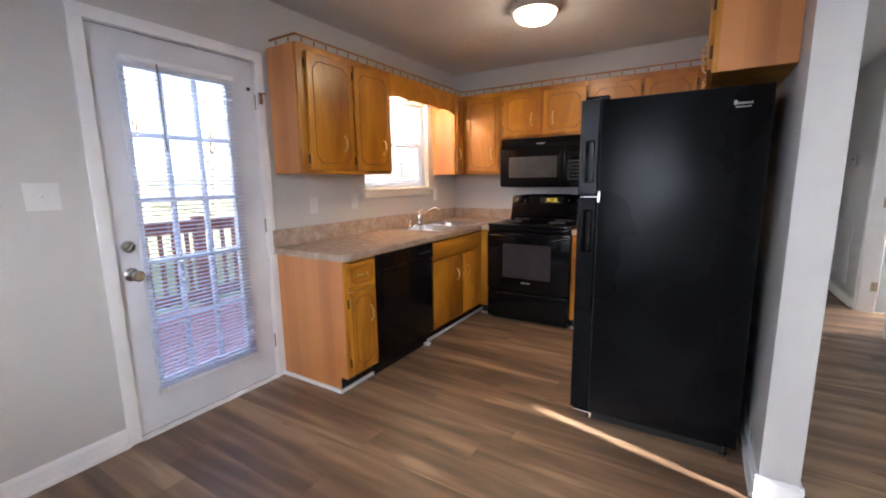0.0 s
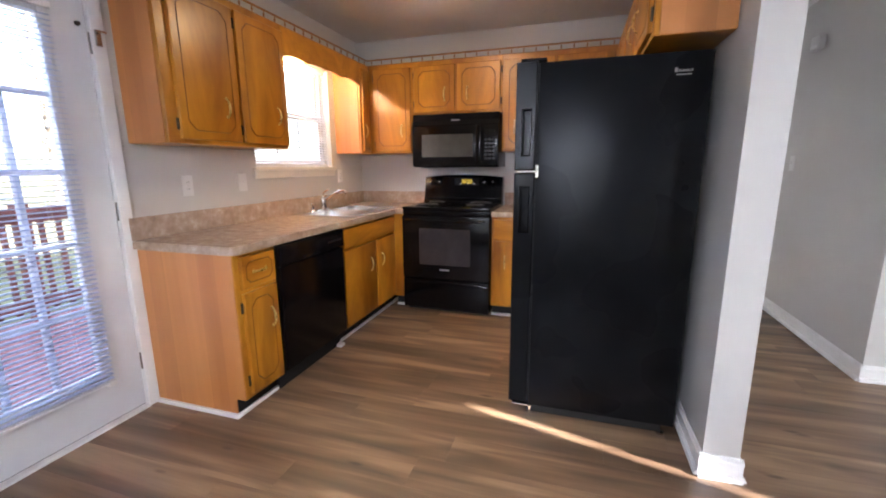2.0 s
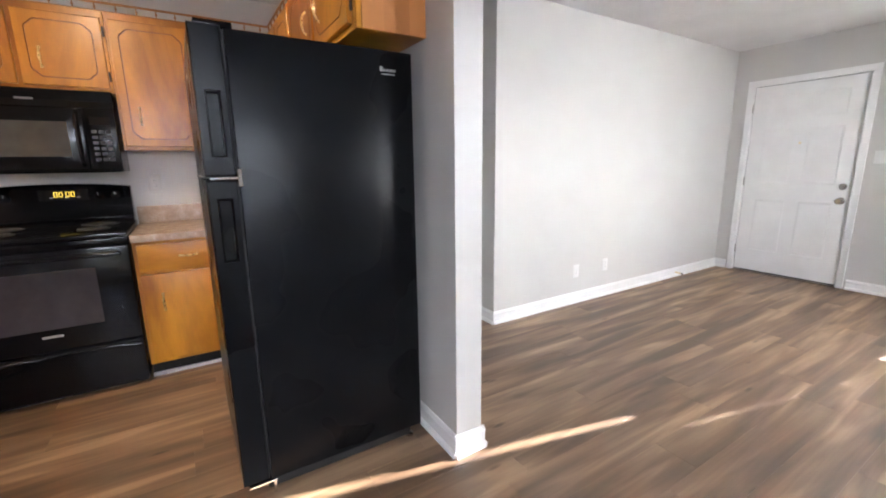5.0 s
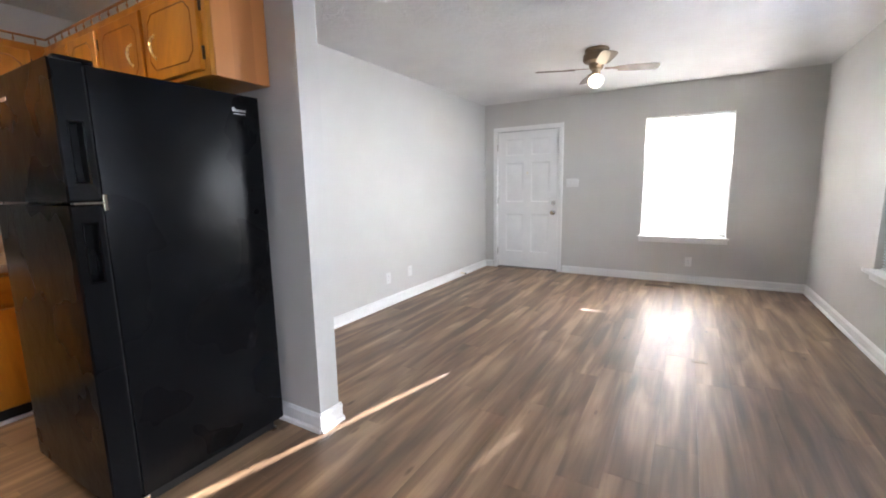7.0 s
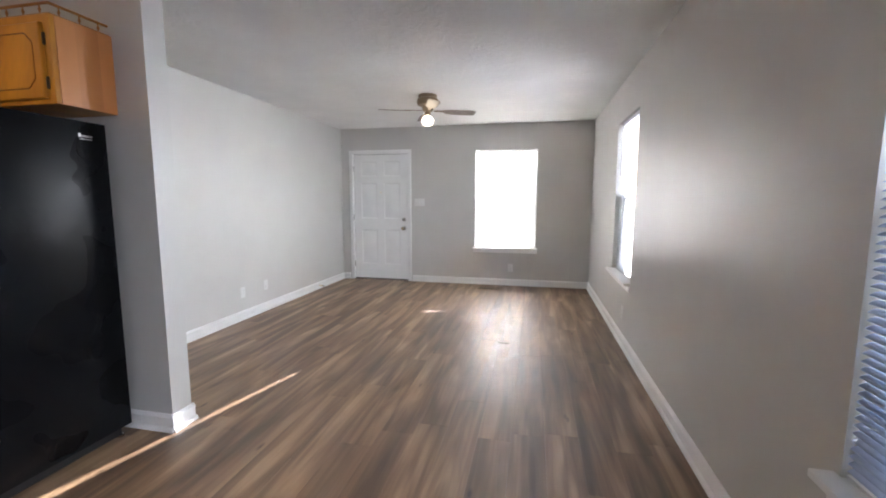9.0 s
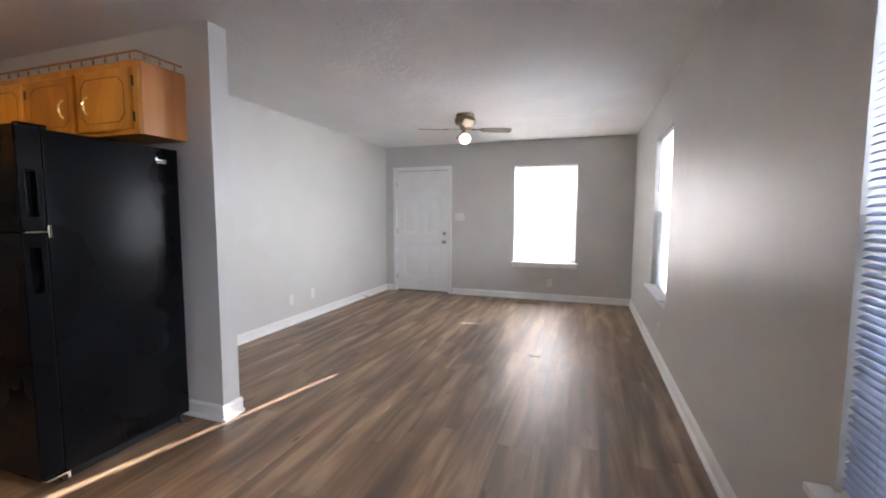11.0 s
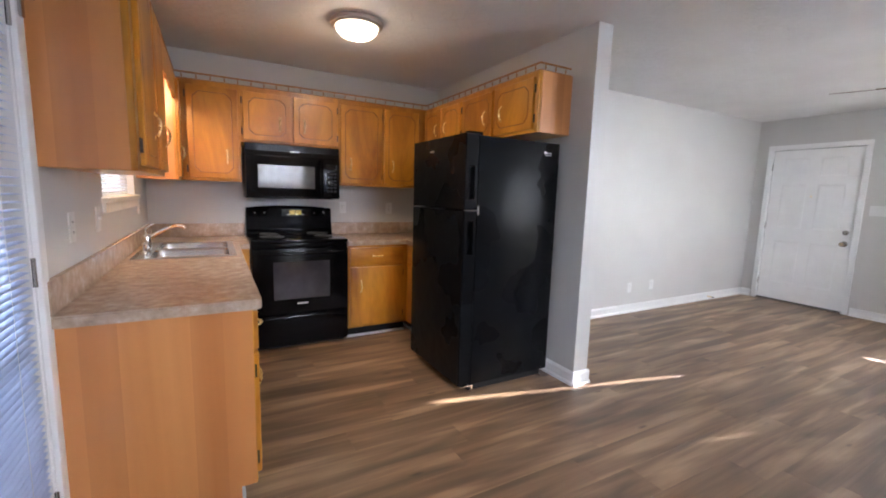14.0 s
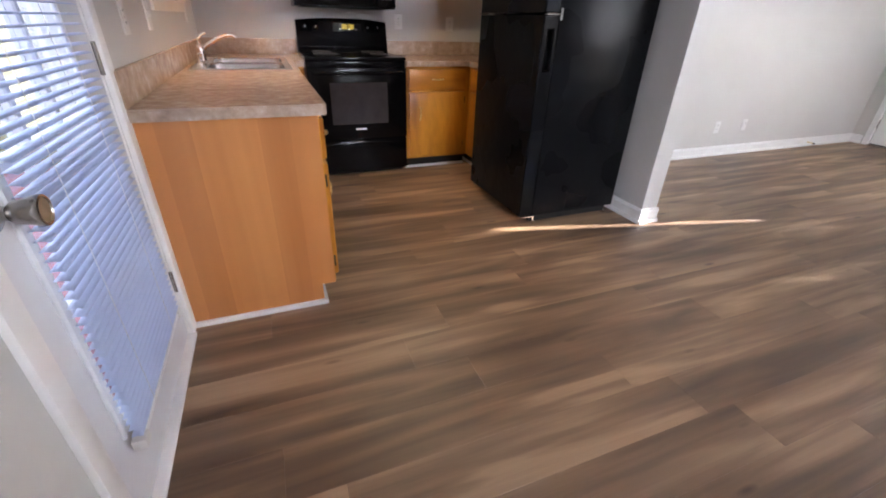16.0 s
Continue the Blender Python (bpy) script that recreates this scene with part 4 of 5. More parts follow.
    base_cabinet("honey wood base cabinet with drawer and door beside the range", (-0.773, yf, 0), 0, 0.563, YK - yf, [("false", 0.02, 0.515, 0.67, 0.825, "pull"), ("door", 0.02, 0.515, 0.125, 0.65, "r")])
    base_cabinet("honey wood corner base cabinet behind the fridge", (-0.209, YK - 0.001, 0), -90, YK - 3.07, PX0 + 0.209, [("false", 0.70, 1.14, 0.67, 0.825, "pull"), ("door", 0.70, 1.14, 0.125, 0.65, "l")])


kitchen()


def rounded(x0, x1, y0, y1, r, which):
    """Rectangle outline with some corners rounded; which: of 'sw se ne nw'."""
    out = []
    for n, (cx, cy, a) in {"sw": (x0 + r, y0 + r, 180), "se": (x1 - r, y0 + r, 270), "ne": (x1 - r, y1 - r, 0), "nw": (x0 + r, y1 - r, 90)}.items():
        if n in which:
            out += [(cx + r * math.cos(radians(a + k * 15)), cy + r * math.sin(radians(a + k * 15))) for k in range(7)]
        else:
            out.append((x0 if "w" in n else x1, y0 if "s" in n else y1))
    return out


SINK = (-2.215, -1.662, 2.96, 3.79)


def worktop():
    z0, z1, xe = 0.846, 0.886, -1.622
    t = thing("worktop", "mottled beige laminate worktop with sink cut-out", "worktop", at=(XW, 1.79, z0))
    t.matrix_basis = Matrix()
    hx0, hx1, hy0, hy1 = SINK[0] + 0.02, SINK[1] - 0.02, SINK[2] + 0.02, SINK[3] - 0.02
    b = slab([(XW + 0.001, xe, 1.79, YK - 0.001), (xe, -1.545, 3.60, YK - 0.001)], [(hx0, hx1, hy0, hy1)], z0, z1)
    near = [g for g in b.edges if all(abs(v.co.x - xe) < 1e-4 and abs(v.co.y - 1.79) < 1e-4 for v in g.verts)]
    bmesh.ops.bevel(b, geom=near, offset=0.035, segments=5, affect="EDGES", profile=0.5)
    rim = [g for g in b.edges if all(abs(v.co.z - z1) < 1e-4 for v in g.verts) and len(g.link_faces) == 2 and any(abs(f.normal.z) < 0.1 for f in g.link_faces) and max(v.co.y for v in g.verts) < 3.59 and (min(v.co.x for v in g.verts) > xe - 0.04 or max(v.co.y for v in g.verts) < 1.83)]
    bmesh.ops.bevel(b, geom=rim, offset=0.006, segments=2, affect="EDGES")
    part("top", b, M_LAM, t)
    part("backsplash", box(XW + 0.001, XW + 0.021, 1.79, YK - 0.001, z1 + 0.0005, z1 + 0.115, 0.004), M_LAM, t)
    part("backsplash", box(XW + 0.0215, -1.545, YK - 0.021, YK - 0.001, z1 + 0.0005, z1 + 0.115, 0.004), M_LAM, t)
    r = thing("worktop", "mottled beige laminate worktop beside the range", "worktop", at=(-0.77, 3.57, z0))
    r.matrix_basis = Matrix()
    part("top", slab([(-0.773, PX0 - 0.001, 3.565, YK - 0.001), (-0.235, PX0 - 0.001, 3.06, YK - 0.001)], [], z0, z1), M_LAM, r)
    part("backsplash", box(-0.773, PX0 - 0.022, YK - 0.021, YK - 0.001, z1 + 0.0005, z1 + 0.115, 0.004), M_LAM, r)
    part("backsplash", box(PX0 - 0.021, PX0 - 0.001, 3.06, YK - 0.0215, z1 + 0.0005, z1 + 0.115, 0.004), M_LAM, r)


def bowl(x0, x1, y0, y1, depth, bm):
    """An open basin with rounded corners, from rings."""
    b = bmesh.new()
    rings = []
    for inset, z, r in ((0, 0, 0.05), (0.006, -0.006, 0.05), (0.014, -depth + 0.03, 0.05), (0.03, -depth + 0.006, 0.055), (0.06, -depth, 0.05)):
        rings.append([b.verts.new((x, y, z)) for x, y in rounded(x0 + inset, x1 - inset, y0 + inset, y1 - inset, r, "sw se ne nw")])
    for p, q in zip(rings, rings[1:]):
        for i in range(len(p)):
            b.faces.new((p[i], p[(i + 1) % len(p)], q[(i + 1) % len(p)], q[i]))
    b.faces.new(rings[-1])
    return merge(bm, b)


def sink():
    x0, x1, y0, y1 = SINK
    z = 0.887
    t = thing("kitchen_sink", "stainless steel double-bowl sink set in the worktop", "sink", at=(x0, y0, z))
    t.matrix_basis = pose(0, 0, z)
    mid = (y0 + y1) / 2
    bx0, bx1 = x0 + 0.075, x1 - 0.028
    bays = ((y0 + 0.028, mid - 0.014), (mid + 0.014, y1 - 0.028))
    b = None
    for q in ((x0, bx0 + 0.012, y0, y1), (bx1 - 0.012, x1, y0, y1), (bx0 + 0.012, bx1 - 0.012, y0, bays[0][0] + 0.012), (bx0 + 0.012, bx1 - 0.012, bays[1][1] - 0.012, y1), (bx0 + 0.012, bx1 - 0.012, bays[0][1] - 0.012, bays[1][0] + 0.012)):
        b = box(*q, 0.0, 0.005, bm=b)
    part("rim", b, M_STEEL, t)
    for ya, yb in bays:
        w = bowl(bx0 + 0.004, bx1 - 0.004, ya + 0.004, yb - 0.004, 0.165, None)
        w.transform(Matrix.Translation((0, 0, 0.004)))
        s = part("basin", w, M_STEEL, t)
        part("drain", lathe([(0, 0.004), (0.03, 0.004), (0.042, 0.006), (0.044, 0.001)], 20, m=pose((bx0 + bx1) / 2, (ya + yb) / 2, -0.162)), M_NICKEL, s)
    f = thing("faucet", "chrome kitchen faucet with lever handle and side sprayer", "faucet", at=(x0 + 0.042, 3.36, z + 0.005))
    part("base_plate", lathe([(0, 0), (0.05, 0), (0.05, 0.008), (0.034, 0.016), (0, 0.016)], 24, m=Matrix.Diagonal((0.55, 1.9, 1, 1))), M_CHROME, f)
    part("valve_body", lathe([(0.026, 0.01), (0.023, 0.05), (0.026, 0.085), (0.02, 0.10), (0, 0.105)], 20), M_CHROME, f)
    pts = [(0.0, 0, 0.07), (0.05, 0.004, 0.105), (0.11, 0.010, 0.140), (0.16, 0.016, 0.158), (0.195, 0.02, 0.158), (0.212, 0.022, 0.14)]
    part("spout", tube(pts, [0.014, 0.013, 0.012, 0.0115, 0.012, 0.012], 12), M_CHROME, f)
    part("lever", tube([(0, 0, 0.10), (-0.004, 0.01, 0.135), (0.022, 0.02, 0.16), (0.04, 0.026, 0.168)], [0.012, 0.009, 0.007, 0.008], 10), M_CHROME, f)
    part("sprayer", lathe([(0.02, 0), (0.019, 0.008), (0.013, 0.014), (0.012, 0.045), (0.015, 0.06), (0.009, 0.068), (0, 0.068)], 16, m=pose(0.004, -0.16, 0)), M_CHROME, f)


worktop()
sink()


# ---------------------------------------------------------------- appliances
def badge(parent, x, y, z, w, h=0.012, face="-y"):
    """A small silver maker's badge: a plain rounded bar."""
    return part("badge", box(x - w / 2, x + w / 2, y - 0.0015, y + 0.001, z - h / 2, z + h / 2, 0.0008, 1), M_SILVERMARK, parent, "small silver badge")


def fridge():
    x0, x1, y0, y1, zt = -0.318, 0.345, 2.262, 3.025, 1.684
    t = thing("refrigerator", "black top-freezer refrigerator with pebbled finish", "refrigerator", at=((x0 + x1) / 2, (y0 + y1) / 2, 0))
    t.matrix_basis = Matrix()
    part("cabinet", box(x0, x1, y0 + 0.004, y1 - 0.004, 0.055, zt, 0.006), M_FRIDGE, t)
    part("base_grille", box(x0 - 0.01, x1 - 0.05, y0 + 0.02, y1 - 0.02, 0.012, 0.055), M_RUBBER, t)
    xd0, xd1 = -0.418, -0.326
    for n, za, zb, sa, sb in (("freezer_door", 1.224, 1.69, 1.292, 1.49), ("fridge_door", 0.062, 1.212, 0.942, 1.146)):
        # the near edge carries a long finger slot, so the door is built round it
        ya, sx0, sx1, dep = y0, -0.386, -0.350, 0.045
        b = bmesh.new()
        ring = lambda px0, px1, y, pz0, pz1: [b.verts.new((x, y, z)) for x, z in ((px0, pz0), (px1, pz0), (px1, pz1), (px0, pz1))]
        rings = [ring(sx0, sx1, ya + dep, sa, sb), ring(sx0, sx1, ya, sa, sb), ring(xd0 + 0.005, xd1 - 0.003, ya, za + 0.005, zb - 0.005),
                 ring(xd0, xd1, ya + 0.008, za, zb), ring(xd0, xd1, y1 - 0.008, za, zb), ring(xd0 + 0.005, xd1 - 0.003, y1, za + 0.005, zb - 0.005)]
        for p, q in zip(rings, rings[1:]):
            for i in range(4):
                b.faces.new((p[i], p[(i + 1) % 4], q[(i + 1) % 4], q[i]))
        b.faces.new(rings[0])
        b.faces.new(rings[-1])
        d = part(n, b, M_FRIDGE, t)
        d.data.shade_flat()
        part("handle_rim", frame_ring("y", ya - 0.003, ya + 0.006, sx0 - 0.006, sx1 + 0.006, sa - 0.006, sb + 0.006, 0.006, bevel=0.002), M_BLACK, d)
        part("gasket", box(xd1 + 0.0005, x0 - 0.0005, y0 + 0.014, y1 - 0.014, za + 0.01, zb - 0.01), M_RUBBER, d)
    for z in (1.218,):
        b = box(-0.405, -0.315, y0 - 0.006, y0 + 0.03, z - 0.004, z + 0.004, 0.002, 1)
        b = box(-0.322, -0.308, y0 - 0.006, y0 + 0.002, z - 0.028, z + 0.03, 0.002, 1, b)
        part("centre_hinge", b, M_CHROME, t, "bright metal centre hinge")
    b = box(-0.40, -0.30, y0 - 0.002, y0 + 0.06, 0.046, 0.056, 0.002, 1)
    part("bottom_hinge", box(-0.315, -0.303, y0 - 0.004, y0 + 0.03, 0.0, 0.056, 0.002, 1, b), M_CHROME, t, "bright metal bottom hinge foot")
    part("top_hinge", box(-0.40, -0.29, y0 + 0.012, y0 + 0.05, 1.685, 1.705, 0.006), M_BLACK, t)
    part("hinge_line", box(-0.424, -0.4185, y1 - 0.12, y1 - 0.005, 1.214, 1.222, 0.001, 1), M_CHROME, t)
    part("badge", box(-0.4205, -0.4175, y1 - 0.34, y1 - 0.28, 1.60, 1.612), M_SILVERMARK, t)
    mark = box(0.208, 0.220, y0 + 0.002, y0 + 0.0045, 1.606, 1.624, 0.001, 1)
    for i in range(7):
        mark = box(0.2225 + i * 0.0075, 0.228 + i * 0.0075, y0 + 0.002, y0 + 0.0045, 1.607, 1.617 - 0.003 * (i % 2), 0.0008, 1, mark)
    part("badge", mark, M_SILVERMARK, t, "small silver badge")
    part("badge", box(0.215, 0.270, y0 + 0.0025, y0 + 0.0045, 1.595, 1.599), M_SILVERMARK, t)
    for x in (x1 - 0.05,):
        for y in (y0 + 0.03, y1 - 0.03):
            part("roller_foot", lathe([(0, 0), (0.018, 0), (0.018, 0.012), (0.006, 0.014), (0.006, 0.056), (0, 0.056)], 14, m=pose(x, y, 0)), M_NICKEL, t)
    for y in (y0 + 0.08, y1 - 0.05):
        part("roller_foot", lathe([(0, 0), (0.018, 0), (0.018, 0.012), (0.006, 0.014), (0.006, 0.056), (0, 0.056)], 14, m=pose(x0 + 0.05, y, 0)), M_RUBBER, t)


def coil(r, n, bm=None, m=None):
    pts = []
    for i in range(n * 24 + 1):
        a = 2 * math.pi * i / 24
        rr = 0.018 + (r - 0.018) * i / (n * 24)
        pts.append((rr * math.cos(a), rr * math.sin(a), 0))
    b = tube(pts, 0.0042, 6)
    return merge(bm, b, m)


def kitchen_range():
    x0, x1, yf, yb = -1.542, -0.779, 3.588, YK - 0.012
    t = thing("range_cooker", "black electric coil range with glass oven door", "range", at=((x0 + x1) / 2, yf, 0))
    t.matrix_basis = Matrix()
    part("body", box(x0 + 0.002, x1 - 0.002, yf + 0.004, yb, 0.03, 0.885, 0.003, 1), M_BLACK, t)
    part("plinth", box(x0 + 0.02, x1 - 0.02, yf + 0.04, yb - 0.02, 0.0, 0.03), M_RECESS_SHADE, t)
    part("cooktop", box(x0, x1, yf - 0.022, yb, 0.886, 0.912, 0.008), M_BLACK, t)
    part("front_rail", box(x0 + 0.004, x1 - 0.004, yf - 0.014, yf + 0.003, 0.845, 0.882, 0.004), M_BLACK, t)
    d = part("oven_door", box(x0 + 0.003, x1 - 0.003, yf - 0.036, yf + 0.003, 0.305, 0.84, 0.008), M_BLACK, t)
    part("oven_window", box(-1.385, -0.94, yf - 0.0385, yf - 0.034, 0.425, 0.735, 0.0015, 1), M_WINDOWGLASS, d, "reflective oven window, reflected room also put into its grey")
    h = tube([(x0 + 0.05, yf - 0.036, 0.80), (x0 + 0.05, yf - 0.075, 0.806), (x0 + 0.12, yf - 0.082, 0.808), ((x0 + x1) / 2, yf - 0.084, 0.808), (x1 - 0.12, yf - 0.082, 0.808), (x1 - 0.05, yf - 0.075, 0.806), (x1 - 0.05, yf - 0.036, 0.80)], 0.0125, 10)
    part("handle", h, M_BLACK, d)
    badge(d, -1.163, yf - 0.036, 0.385, 0.085, 0.012)
    w = part("drawer", box(x0 + 0.003, x1 - 0.003, yf - 0.030, yf + 0.003, 0.035, 0.292, 0.010), M_BLACK, t)
    pts = [(x0 + 0.02, 0.255), (x0 + 0.10, 0.270), ((x0 + x1) / 2, 0.276), (x1 - 0.10, 0.270), (x1 - 0.02, 0.255)]
    part("drawer_grip", tube([(x, yf - 0.034, z) for x, z in pts], [0.006, 0.012, 0.014, 0.012, 0.006], 10), M_BLACK, w)
    # backguard, leaning a little back
    prof = [(yb - 0.115, 0.912), (yb - 0.10, 0.955), (yb - 0.088, 1.02), (yb - 0.066, 1.15), (yb - 0.05, 1.166), (yb, 1.166), (yb, 0.912)]
    n, bg, rows = 16, bmesh.new(), []
    for i in range(n + 1):
        u = i / n * 2 - 1
        x, sink_by = (x0 + x1) / 2 + u * ((x1 - x0) / 2 - 0.006), 0.022 * abs(u) ** 2.4     # the top edge bows
        rows.append([bg.verts.new((x, y, z - (sink_by if z > 1.1 else 0.0))) for y, z in prof])
    for p, q in zip(rows, rows[1:]):
        for i in range(len(prof)):
            j = (i + 1) % len(prof)
            bg.faces.new((p[i], q[i], q[j], p[j]))
    bg.faces.new(rows[0])
    bg.faces.new(rows[-1][::-1])
    g = part("backguard", bg, M_BLACK, t)
    part("ledge", box(x0 + 0.012, x1 - 0.012, yb - 0.132, yb - 0.099, 0.945, 0.957, 0.004), M_BLACK, t)
    lean = math.degrees(math.atan2(0.022, 0.13))
    for x in (-1.466, -1.384, -0.951, -0.866):
        k = part("knob", lathe([(0.025, 0), (0.025, 0.004), (0.019, 0.008), (0.0175, 0.022), (0.014, 0.026), (0, 0.026)], 20, m=pose(x, yb - 0.078, 1.095, 90 - lean, 0, 0)), M_BLACK, g)
        part("pointer", box(x - 0.0015, x + 0.0015, yb - 0.1065, yb - 0.104, 1.095, 1.108), M_PLATE, k)
    part("control_strip", box(-1.24, -1.0, yb - 0.0815, yb - 0.0765, 1.065, 1.135, 0.002, 1), M_BLACKGLASS, g)
    disp = part("display", box(-1.195, -1.04, yb - 0.0835, yb - 0.0815, 1.078, 1.122), M_BLACKGLASS, g, "black clock display with amber digits")
    for x in (-1.166, -1.142, -1.110, -1.086):
        digit = None
        for xa, xb, za, zb in ((0, 0.004, 1.088, 1.120), (0.014, 0.018, 1.088, 1.120), (0.0045, 0.0135, 1.116, 1.120), (0.0045, 0.0135, 1.088, 1.092)):
            digit = box(x + xa, x + xb, yb - 0.0845, yb - 0.0835, za, zb, bm=digit)
        part("digit", digit, M_AMBER, disp, "lit amber digit")
    for x in (-1.188, -1.115, -1.060):
        part("display_mark", box(x, x + 0.018, yb - 0.0845, yb - 0.0835, 1.082, 1.087), M_SILVERMARK, disp)
    for x, y, r in ((-1.37, 3.755, 0.095), (-0.95, 3.755, 0.075), (-1.37, 4.00, 0.075), (-0.95, 4.00, 0.095)):
        p = part("drip_pan", lathe([(r + 0.012, 0.9115), (r + 0.018, 0.916), (r + 0.012, 0.918), (r, 0.915), (0.02, 0.9125), (0, 0.9125)], 28, m=pose(x, y, 0)), M_BLACK, t)
        part("coil", coil(r, 4, None, pose(x, y, 0.922)), M_COIL, p, "dark spiral heating coil")


def microwave():
    x0, x1, yf, z0, z1 = -1.545, -0.776, 3.842, 1.238, 1.664
    t = thing("microwave", "black over-the-range microwave under the short cabinet", "microwave", at=((x0 + x1) / 2, yf, z0))
    t.matrix_basis = Matrix()
    part("body", box(x0, x1, yf + 0.022, YK - 0.003, z0, z1 + 0.024, 0.004, 1), M_BLACK, t)
    part("vent_panel", extrude_outline([(yf + 0.002, 1.592), (yf + 0.04, z1), (yf + 0.07, z1), (yf + 0.07, 1.592)], "x", x0, x1), M_BLACK, t)
    badge(t, -1.155, yf + 0.0225, 1.632, 0.075, 0.012)
    d = part("door", box(x0, -0.925, yf, yf + 0.022, z0 + 0.012, 1.588, 0.006), M_BLACK, t)
    part("door_window", box(-1.455, -0.995, yf - 0.002, yf + 0.002, 1.325, 1.515, 0.0015, 1), M_MICROGLASS, d, "mesh door window with its reflection put into the grey")
    part("handle", tube([(-0.948, yf, 1.275), (-0.948, yf - 0.036, 1.295), (-0.948, yf - 0.042, 1.42), (-0.948, yf - 0.036, 1.55), (-0.948, yf, 1.57)], 0.011, 10), M_BLACK, d)
    c = part("control_panel", box(-0.921, x1, yf + 0.001, yf + 0.022, z0 + 0.012, 1.588, 0.005), M_BLACK, t)
    part("display", box(-0.895, -0.80, yf - 0.0005, yf + 0.002, 1.50, 1.545), M_BLACKGLASS, c)
    for r in range(6):
        for k in range(3):
            part("button", box(-0.893 + k * 0.032, -0.869 + k * 0.032, yf, yf + 0.002, 1.30 + r * 0.031, 1.318 + r * 0.031), M_KEY, c)
    part("under_grille", box(x0 + 0.05, x1 - 0.05, yf + 0.05, YK - 0.06, z0 - 0.004, z0), M_RECESS_SHADE, t)


def dishwasher():
    x, y0, y1 = -1.652, 2.104, 2.748
    t = thing("dishwasher", "black built-in dishwasher under the worktop", "dishwasher", at=(x, (y0 + y1) / 2, 0))
    t.matrix_basis = Matrix()
    part("tub", box(XW + 0.04, x, y0 + 0.004, y1 - 0.004, 0.10, 0.84), M_RECESS_SHADE, t)
    part("door_panel", box(x + 0.001, x + 0.022, y0 + 0.003, y1 - 0.003, 0.12, 0.715, 0.006), M_BLACK, t)
    c = part("control_panel", box(x + 0.001, x + 0.030, y0 + 0.003, y1 - 0.003, 0.72, 0.838, 0.008), M_BLACK, t)
    part("grip", box(x + 0.028, x + 0.034, 2.30, 2.46, 0.728, 0.745, 0.003), M_BLACKGLASS, c)
    for i in range(5):
        part("button", box(x + 0.029, x + 0.0325, 2.56 + i * 0.032, 2.583 + i * 0.032, 0.77, 0.782, 0.001, 1), M_WINDOWGLASS, c)
    part("kick_plate", box(XW + 0.06, x - 0.045, y0 + 0.004, y1 - 0.004, 0.0, 0.10), M_RECESS_SHADE, t)
    part("leveling_foot", box(x - 0.04, x + 0.0, y1 - 0.06, y1 - 0.01, 0.0, 0.022, 0.004), M_TRIM, t, "white floor bracket")


fridge()
kitchen_range()
microwave()
dishwasher()


# ---------------------------------------------------------------- lamps and fan
def dome_light():
    x, y = -0.90, 2.92
    t = thing("ceiling_light", "flush dome ceiling light with frosted bowl, lit", "ceiling light", at=(x, y, H))
    part("pan", lathe([(0, 0), (0.165, 0), (0.172, -0.008), (0.168, -0.028), (0.150, -0.040), (0.138, -0.036), (0, -0.030)], 40), M_LAMPRIM, t, "warm nickel rim")
    part("bowl", lathe([(0.140, -0.036), (0.132, -0.062), (0.105, -0.088), (0.06, -0.103), (0.0, -0.108)], 40), M_LAMPGLASS, t, "lit frosted glass bowl")
    part("finial", lathe([(0, -0.107), (0.012, -0.108), (0.010, -0.116), (0.005, -0.122), (0, -0.124)], 16), M_NICKEL, t)
    disc_light(x, y, H - 0.128, 0.64, 0.10, (1.0, 0.74, 0.40))
    lamp(x, y, H - 0.15, 0.42, 0.03, (1.0, 0.78, 0.52))


def ceiling_fan():
    x, y = 3.07, 1.243
    t = thing("ceiling_fan", "brown hugger ceiling fan with one lit globe bulb", "ceiling fan", at=(x, y, H))
    part("housing", lathe([(0, 0), (0.098, 0), (0.104, -0.008), (0.102, -0.022), (0.092, -0.028), (0.092, -0.036), (0.110, -0.044), (0.116, -0.056), (0.116, -0.092), (0.108, -0.108), (0.082, -0.118), (0.066, -0.124), (0.060, -0.160), (0.050, -0.176), (0, -0.180)], 32), M_FANMETAL, t, "antique brass motor housing")
    part("switch_cup", lathe([(0.036, -0.176), (0.036, -0.205), (0.030, -0.214), (0, -0.216)], 24), M_FANMETAL, t)
    for a in (22, 112, 202, 292):
        m = pose(0, 0, -0.172, 0, 0, a)
        pts = [(0.19, -0.045), (0.28, -0.057), (0.42, -0.063), (0.50, -0.060), (0.525, -0.045), (0.53, 0.0), (0.525, 0.045), (0.50, 0.060), (0.42, 0.063), (0.28, 0.057), (0.19, 0.045)]
        b = extrude_outline(pts, "z", -0.003, 0.003)
        b.transform(Matrix.Rotation(radians(-11), 4, "X"))
        b.transform(m)
        bl = part("blade", b, M_BLADE, t)
        arm = extrude_outline([(0.07, -0.016), (0.15, -0.014), (0.20, -0.034), (0.245, -0.034), (0.245, 0.034), (0.20, 0.034), (0.15, 0.014), (0.07, 0.016)], "z", 0.003, 0.009)
        arm.transform(Matrix.Rotation(radians(-11), 4, "X"))
        arm.transform(m)
        part("blade_iron", arm, M_FANMETAL, bl)
    part("bulb", lathe([(0, -0.214), (0.020, -0.216), (0.026, -0.220), (0.052, -0.234), (0.066, -0.262), (0.063, -0.285), (0.045, -0.312), (0.022, -0.326), (0, -0.329)], 24), M_BULB, t, "lit white globe bulb")
    lamp(x, y, H - 0.42, 0.09, 0.06, (1.0, 0.80, 0.55))


